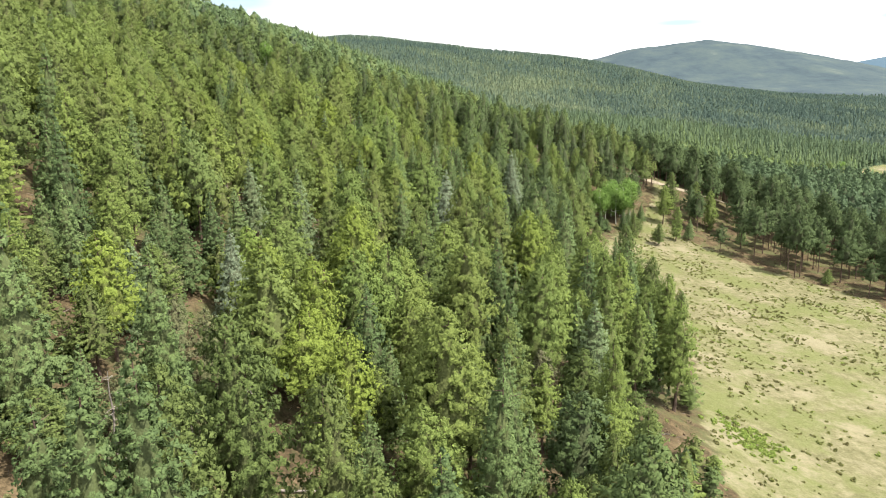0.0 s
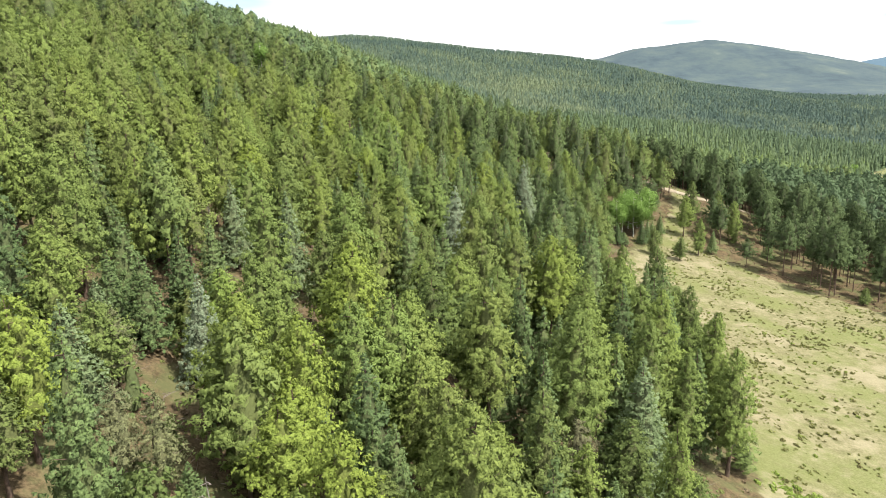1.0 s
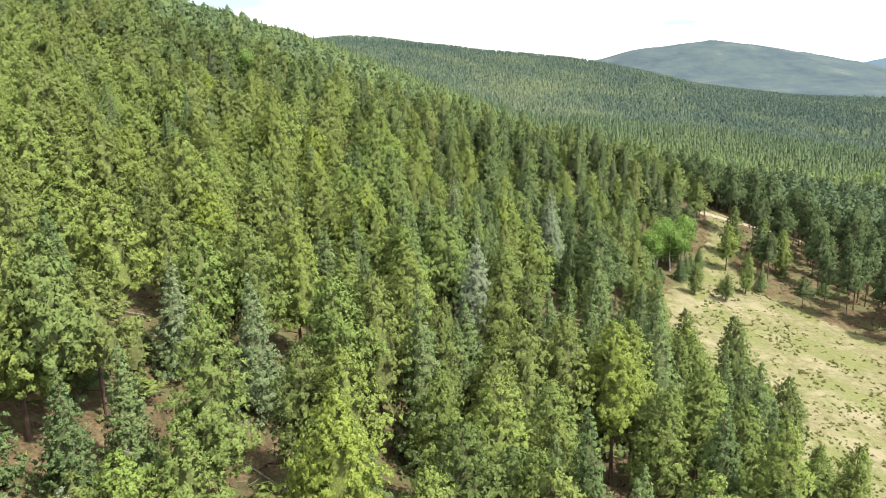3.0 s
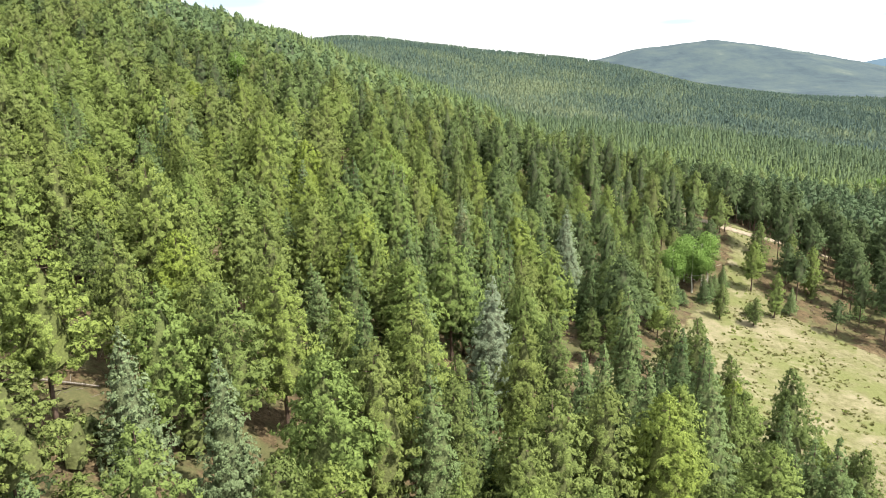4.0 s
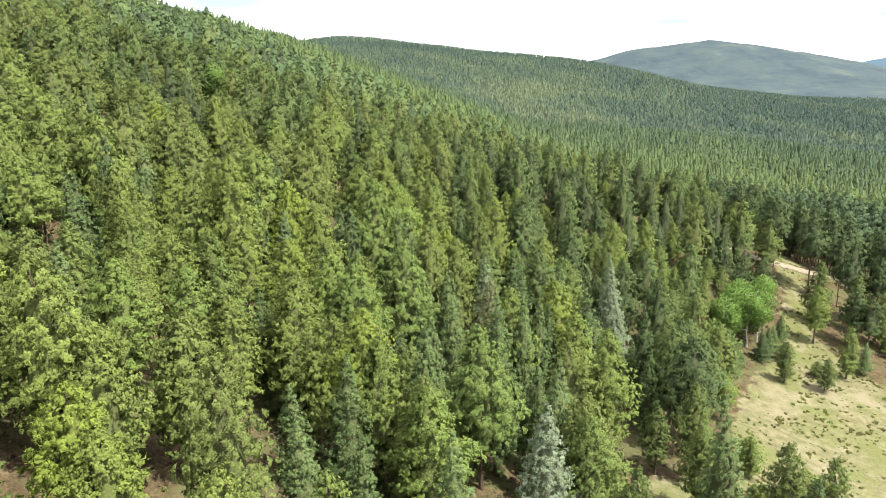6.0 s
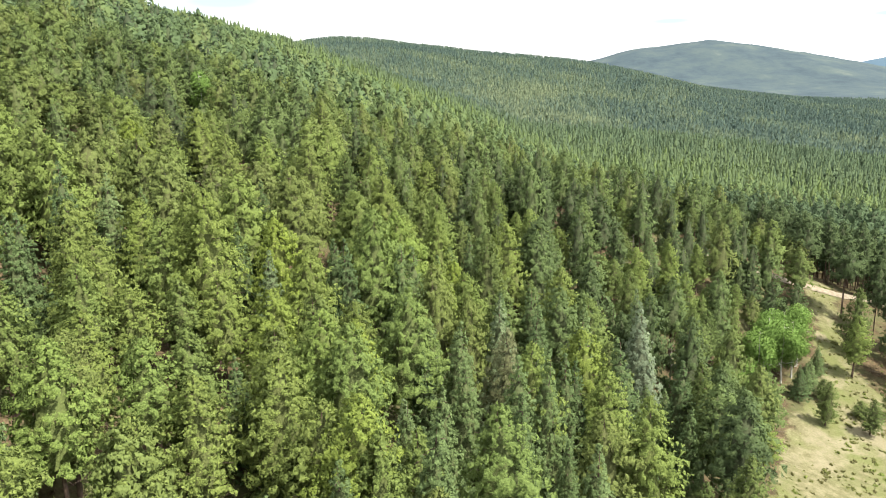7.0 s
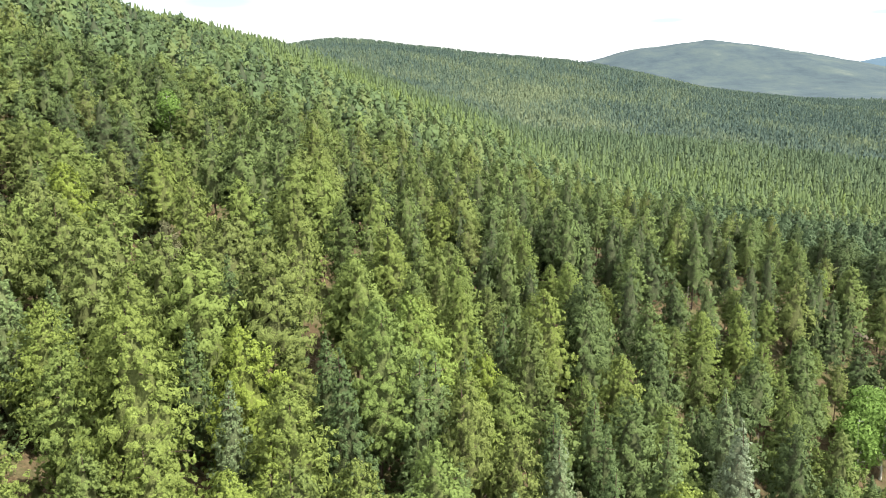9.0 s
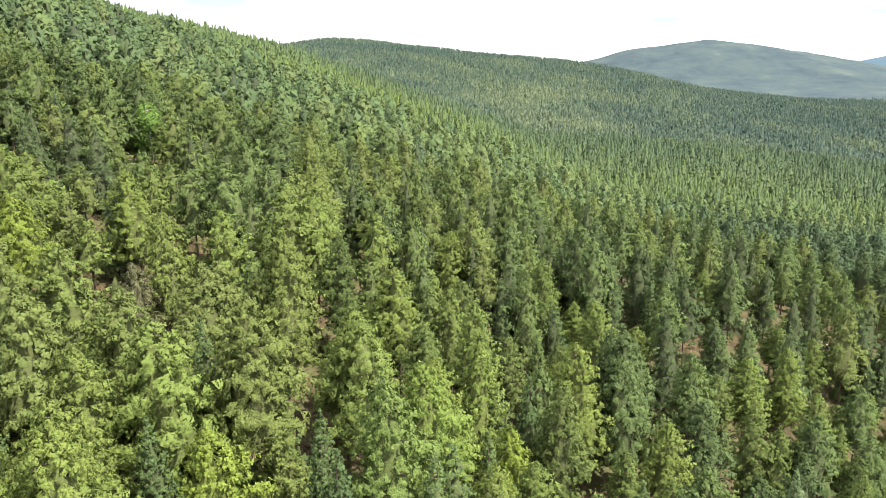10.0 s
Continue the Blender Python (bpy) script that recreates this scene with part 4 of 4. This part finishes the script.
# the sstep terms from 240 and 300 lower tones as painted distance haze
TONES = np.where(opened, yellow * 0.16, TONES) - 0.14 * sstep(-30, -70, nx) * sstep(240, 300, ny) - 0.06 * sstep(300, 620, ny) - 0.18 * sstep(-25, 25, nx) * (ny < 330) - 0.12 * bump(nx, ny, -20, 72, 35, 32) - 0.45 * bump(nx, ny, 2, 212, 16, 22) - 0.25 * bump(nx, ny, 12, 112, 16, 20) - 0.10 * bump(nx, ny, 50, 340, 60, 50)
TONES = np.clip(TONES + 0.36 * sstep(0, -35, nx) * sstep(95, 150, ny) * (ny < 300) - 0.05 * sstep(0, 30, nx) * (ny > 200) * (ny < 330), 0, 1)

order = np.argsort(dist + rng.uniform(0, 14, len(dist)) + np.where(ny > 290, 60, 0))
singles_p = [i for i in order if not firry[i] and not opened[i]][:150]
singles_f = [i for i in order if firry[i]][:110]
for i in singles_p:
    dim = ny[i] < 95 and nx[i] < 0 and rng.uniform() < 0.25
    stand(fir_forms[rng.integers(0, 3)] if dim else pine_forms[rng.integers(0, 3) + (3 if TONES[i] > 0.52 else 0)], nx[i], ny[i], nh[i], rng.uniform(0.85, 1.15))
for i in singles_f:
    stand(fir_forms[rng.integers(0, len(fir_forms))], nx[i], ny[i], nh[i], rng.uniform(0.85, 1.15))
rest = np.ones(len(nx), bool)
rest[singles_p + singles_f] = False

def tier(name, label, chosen, forms_p, forms_f, material=None):
    i = np.nonzero(chosen)[0]
    kind = np.where(firry[i], len(forms_p) + rng.integers(0, len(forms_f), len(i)), np.where(opened[i], 5 + rng.integers(0, 2, len(i)), rng.integers(0, 5, len(i))))
    grow(name, forms_p + forms_f, nx[i], ny[i], nh[i], kind, TONES[i], material or woods_mat, label, slim[i])
    print(name, len(i))


def forms(style, plan, sides, bases):
    made = []
    for j, base in enumerate(bases):
        r = np.random.default_rng(100 + j)
        made.append(template(style, r, 16.0, r.uniform(3.4, 4.4), base, plan, 0.2, sides))
    return made


# the last two pines of each set carry their crowns high, as in the open stand behind the meadow
LOW_HIGH = (0.20, 0.28, 0.33, 0.38, 0.24, 0.36, 0.45)
FIR_BASES = (0.06, 0.09, 0.12)
near, middle = dist < 112, dist < 235
tier("near_woods", "close stand of green pines and firs on the slope", rest & near, forms("pine", (120, 4, 4, 1, 0.5, (5, 7)), 5, LOW_HIGH), forms("fir", (150, 3, 4, 1, 0.52, (5, 7)), 5, FIR_BASES))
tier("hillside_woods", "dense green conifer stand on the hillside", rest & ~near & middle, forms("pine", (64, 4, 3, 1, 0.7, (4, 6)), 4, LOW_HIGH), forms("fir", (80, 3, 3, 1, 0.72, (4, 6)), 4, FIR_BASES))
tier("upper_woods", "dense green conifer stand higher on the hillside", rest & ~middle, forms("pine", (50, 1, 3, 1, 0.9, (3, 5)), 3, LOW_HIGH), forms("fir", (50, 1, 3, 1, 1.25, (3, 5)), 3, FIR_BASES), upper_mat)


# a lower storey of young trees between the tall ones
yx, yy = scatter(-120, 110, 44, 330, 5.6, 0.5)
keep = (meadow(yx, yy) < 0.3) & free(yx, yy, 1.8) & (yx > -0.64 * yy - 20) & (yx < 0.64 * yy + 20) & (rng.uniform(0, 1, len(yx)) < np.where(yy < 130, 0.30, 0.20)) & ((yx < 92) | (rng.uniform(0, 1, len(yx)) < 0.25))
for gx, gy, gr in GAPS:
    keep &= np.hypot(yx - gx, yy - gy) > gr * 0.75
yx, yy = yx[keep], yy[keep]
young = forms("pine", (26, 2, 4, 1, 0.9, (3, 5)), 4, (0.08, 0.12, 0.1)) + forms("fir", (26, 2, 4, 1, 0.8, (3, 5)), 4, (0.05, 0.07))
grow("young_growth", young, yx, yy, rng.uniform(2.5, 7.0, len(yx)), rng.integers(0, 5, len(yx)), np.clip(rng.normal(0.55, 0.25, len(yx)), 0, 1), woods_mat, "young pines and firs between the tall trunks")


def far_woods(name, label, x, y, low, high, layers, sides, material, tone, spread, wide, odd=0.09, rise=0.5):
    h = np.clip(rng.normal((low + high) / 2, (high - low) / 4, len(x)), low * 0.7, high * 1.2)
    stands = patch(x, y, 120, 21.0) * 0.6 + patch(x, y, 320, 25.0) * 0.4
    tones = np.clip(tone + (stands - 0.5) * spread * 3 + rng.normal(0, odd, len(x)), 0, 1)
    shapes = [spire(np.random.default_rng(200 + j), 16.0, wide * (0.8 + 0.1 * j), 0.04, layers, sides, rise) for j in range(5)]
    grow(name, shapes, x, y, h, rng.integers(0, 5, len(x)), tones, material, label)


fx, fy = scatter(-900, 900, 430, 1050, 6.4, 0.8)
keep = ((fy > 620) | (np.abs(fx) > 330)) & (fx > -0.62 * fy - 60) & (fx < 0.72 * fy + 60) & (meadow(fx, fy) < 0.3) & (patch(fx, fy, 40, 2.0) > 0.18)
fx, fy = fx[keep], fy[keep]
# tone falls with distance, so the farther trees take the hazy blue
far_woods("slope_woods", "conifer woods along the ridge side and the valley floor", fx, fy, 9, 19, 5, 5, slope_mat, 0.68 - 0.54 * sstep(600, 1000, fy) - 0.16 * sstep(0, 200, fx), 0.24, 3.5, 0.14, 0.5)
fx, fy = scatter(-1400, 1900, 1050, 2500, 10.2, 0.8)
keep = (fx > -0.55 * fy) & (fx < 0.75 * fy) & (patch(fx, fy, 60, 12.0) > 0.2) & (rng.uniform(0, 1, len(fx)) > sstep(2000, 2520, fy))
fx, fy = fx[keep], fy[keep]
# tone drops farther off and to the right, painting in more haze
far_woods("far_woods", "distant conifer woods, hazed blue-green in their colour, over the rolling hill", fx, fy, 8, 13, 2, 4, far_mat, 0.50 - 0.3 * sstep(1100, 2400, fy) - 0.2 * sstep(100, 900, fx) + 0.5 * bump(fx, fy, 150, 1550, 90, 170), 0.7, 4.4, 0.2, 0.5)
# ---- low growth ----
def bush(r, wide, tall, count, size):
    d = unit(r.normal(0, 1, (count, 3)) + (0, 0, 0.6))
    d[:, 2] = np.abs(d[:, 2])
    at = d * (wide, wide, tall) * r.uniform(0.25, 0.8, (count, 1))
    v, _ = puffs(at, unit(d + (0, 0, 0.5)), size * r.uniform(0.6, 1.2, count), 4, r)
    return v, np.repeat(np.clip(d[:, 2], 0, 1), 12)


def low_growth(name, label, x, y, size, tint, material, category, count, leaf):
    shapes = [(*bush(np.random.default_rng(300 + j), 1.0, 0.75, count, leaf), np.zeros((0, 3))) for j in range(5)]
    z = height(x, y)
    turn = rng.uniform(0, 6.28, len(x))
    kind = rng.integers(0, 5, len(x))
    verts, tips, tints = [], [], []
    for f, (v, tip, _) in enumerate(shapes):
        pick = np.nonzero(kind == f)[0]
        c, s = np.cos(turn[pick])[:, None], np.sin(turn[pick])[:, None]
        k = size[pick, None]
        verts.append(np.stack([(v[:, 0] * c - v[:, 1] * s) * k + x[pick, None], (v[:, 0] * s + v[:, 1] * c) * k + y[pick, None], v[:, 2] * k * 0.9 + z[pick, None] - 0.05], -1).reshape(-1, 3))
        tips.append(np.tile(tip, len(pick)))
        tints.append(np.repeat(tint[pick], len(v)))
    v = np.concatenate(verts)
    ob = mesh_object(name, v, tri_faces(v), material, (("tip", np.concatenate(tips)), ("tint", np.concatenate(tints))))
    return tagged(ob, label, category, kind="stuff")


bx, by = scatter(35, 200, 60, 345, 1.35, 0.5)
thick = patch(bx, by, 24, 31.0) * 0.4 + patch(bx, by, 6, 33.0) * 0.6 + 0.06 * bump(bx, by, 85, 205, 40, 45) - 0.03 * sstep(165, 120, by)
keep = (meadow(bx, by) > 0.6) & (thick + rng.normal(0, 0.07, len(bx)) > 0.545)
bx, by = bx[keep], by[keep]
low_growth("sagebrush", "scattered low olive-brown sagebrush tufts on the dry meadow", bx, by, 0.22 + 0.75 * rng.uniform(0, 1, len(bx)) ** 1.8, rng.uniform(0, 0.9, len(bx)), sage_mat, "shrubs", 8, 0.46)
bx, by = 51.5 + rng.normal(0, 2.6, 140), 113 + rng.normal(0, 3.4, 140)
low_growth("willow_patch", "fresh green low shrubs in a damp patch of the meadow", bx, by, rng.uniform(0.5, 1.1, 140), rng.uniform(0.85, 1.0, 140), sage_mat, "shrubs", 9, 0.42)
ux, uy = scatter(-110, 150, 45, 345, 2.0, 0.5)
keep = (meadow(ux, uy) < 0.4) & (rng.uniform(0, 1, len(ux)) < 0.6)
ux, uy = ux[keep], uy[keep]
low_growth("undergrowth", "brown and olive brush and fallen twigs on the forest floor", ux, uy, rng.uniform(0.25, 1.05, len(ux)), rng.uniform(0, 1, len(ux)) ** 1.2, brush_mat, "undergrowth", 6, 0.45)

def fallen_twigs(count):
    """Bare sticks and broken limbs strewn over the forest floor, one joined mesh."""
    r = np.random.default_rng(55)
    x, y = r.uniform(-95, 120, count), r.uniform(45, 340, count)
    for i, (gx, gy, gr) in enumerate(GAPS):
        x[i * 22:i * 22 + 22], y[i * 22:i * 22 + 22] = gx + r.normal(0, gr * 0.8, 22), gy + r.normal(0, gr * 0.8, 22)
    ok = meadow(x, y) < 0.4
    x, y = x[ok], y[ok]
    k = len(x)
    a, ln, up = r.uniform(0, 6.28, k), r.uniform(0.6, 2.8, k), r.uniform(-0.05, 0.35, k)
    along = np.stack([np.cos(a), np.sin(a), up], -1) * ln[:, None]
    side = np.stack([-np.sin(a), np.cos(a), 0 * a], -1) * r.uniform(0.012, 0.032, k)[:, None]
    foot = np.stack([x, y, height(x, y) + 0.25], -1)
    rise = np.array((0, 0, 0.07))
    p, q, t, e = foot + side, foot - side, foot + rise, foot + along
    v = np.stack([p, t, e, t, q, e, q, p, e], 1).reshape(-1, 3)
    return tagged(mesh_object("fallen_twigs", v, tri_faces(v), twig_mat), "bare grey twigs and broken limbs strewn over the needle litter", "twigs", kind="stuff")


fallen_twigs(5200)


def fallen_log(x, y, length, thick, seed):
    r = np.random.default_rng(seed)
    a = r.uniform(0, math.pi)
    log = tagged(new("fallen_log"), "bleached grey fallen trunk lying on the forest floor", "log", "fallen trunks")
    t = np.linspace(-0.5, 0.5, 6)
    px, py = x + t * length * math.cos(a), y + t * length * math.sin(a)
    way = np.stack([px - x, py - y, height(px, py) - float(height(x, y)) + thick + 0.12], -1)
    v, f = tube(way, np.linspace(thick, thick * 0.45, 6), 7)
    part("trunk", v, f, grey_mat, log, smooth=True)
    for j in range(4):
        c = way[1 + j]
        b = r.uniform(0, 6.28)
        v, f = tube([c, c + (0.7 * math.cos(b), 0.7 * math.sin(b), r.uniform(0.3, 0.9))], [0.05, 0.015], 4)
        part("branch", v, f, grey_mat, log)
    log.location = (x, y, float(height(x, y)))


for i, (gx, gy, gr) in enumerate(CLEARINGS):
    fallen_log(gx + rng.normal(0, 1), gy + rng.normal(0, 1), rng.uniform(4, 8), rng.uniform(0.1, 0.18), 400 + i)

for form in pale_forms + bright_forms + young_forms + dry_forms + pine_forms + fir_forms + silver_forms + aspen_forms + snag_forms:
    for ob in (*form.children, form):
        bpy.data.objects.remove(ob)
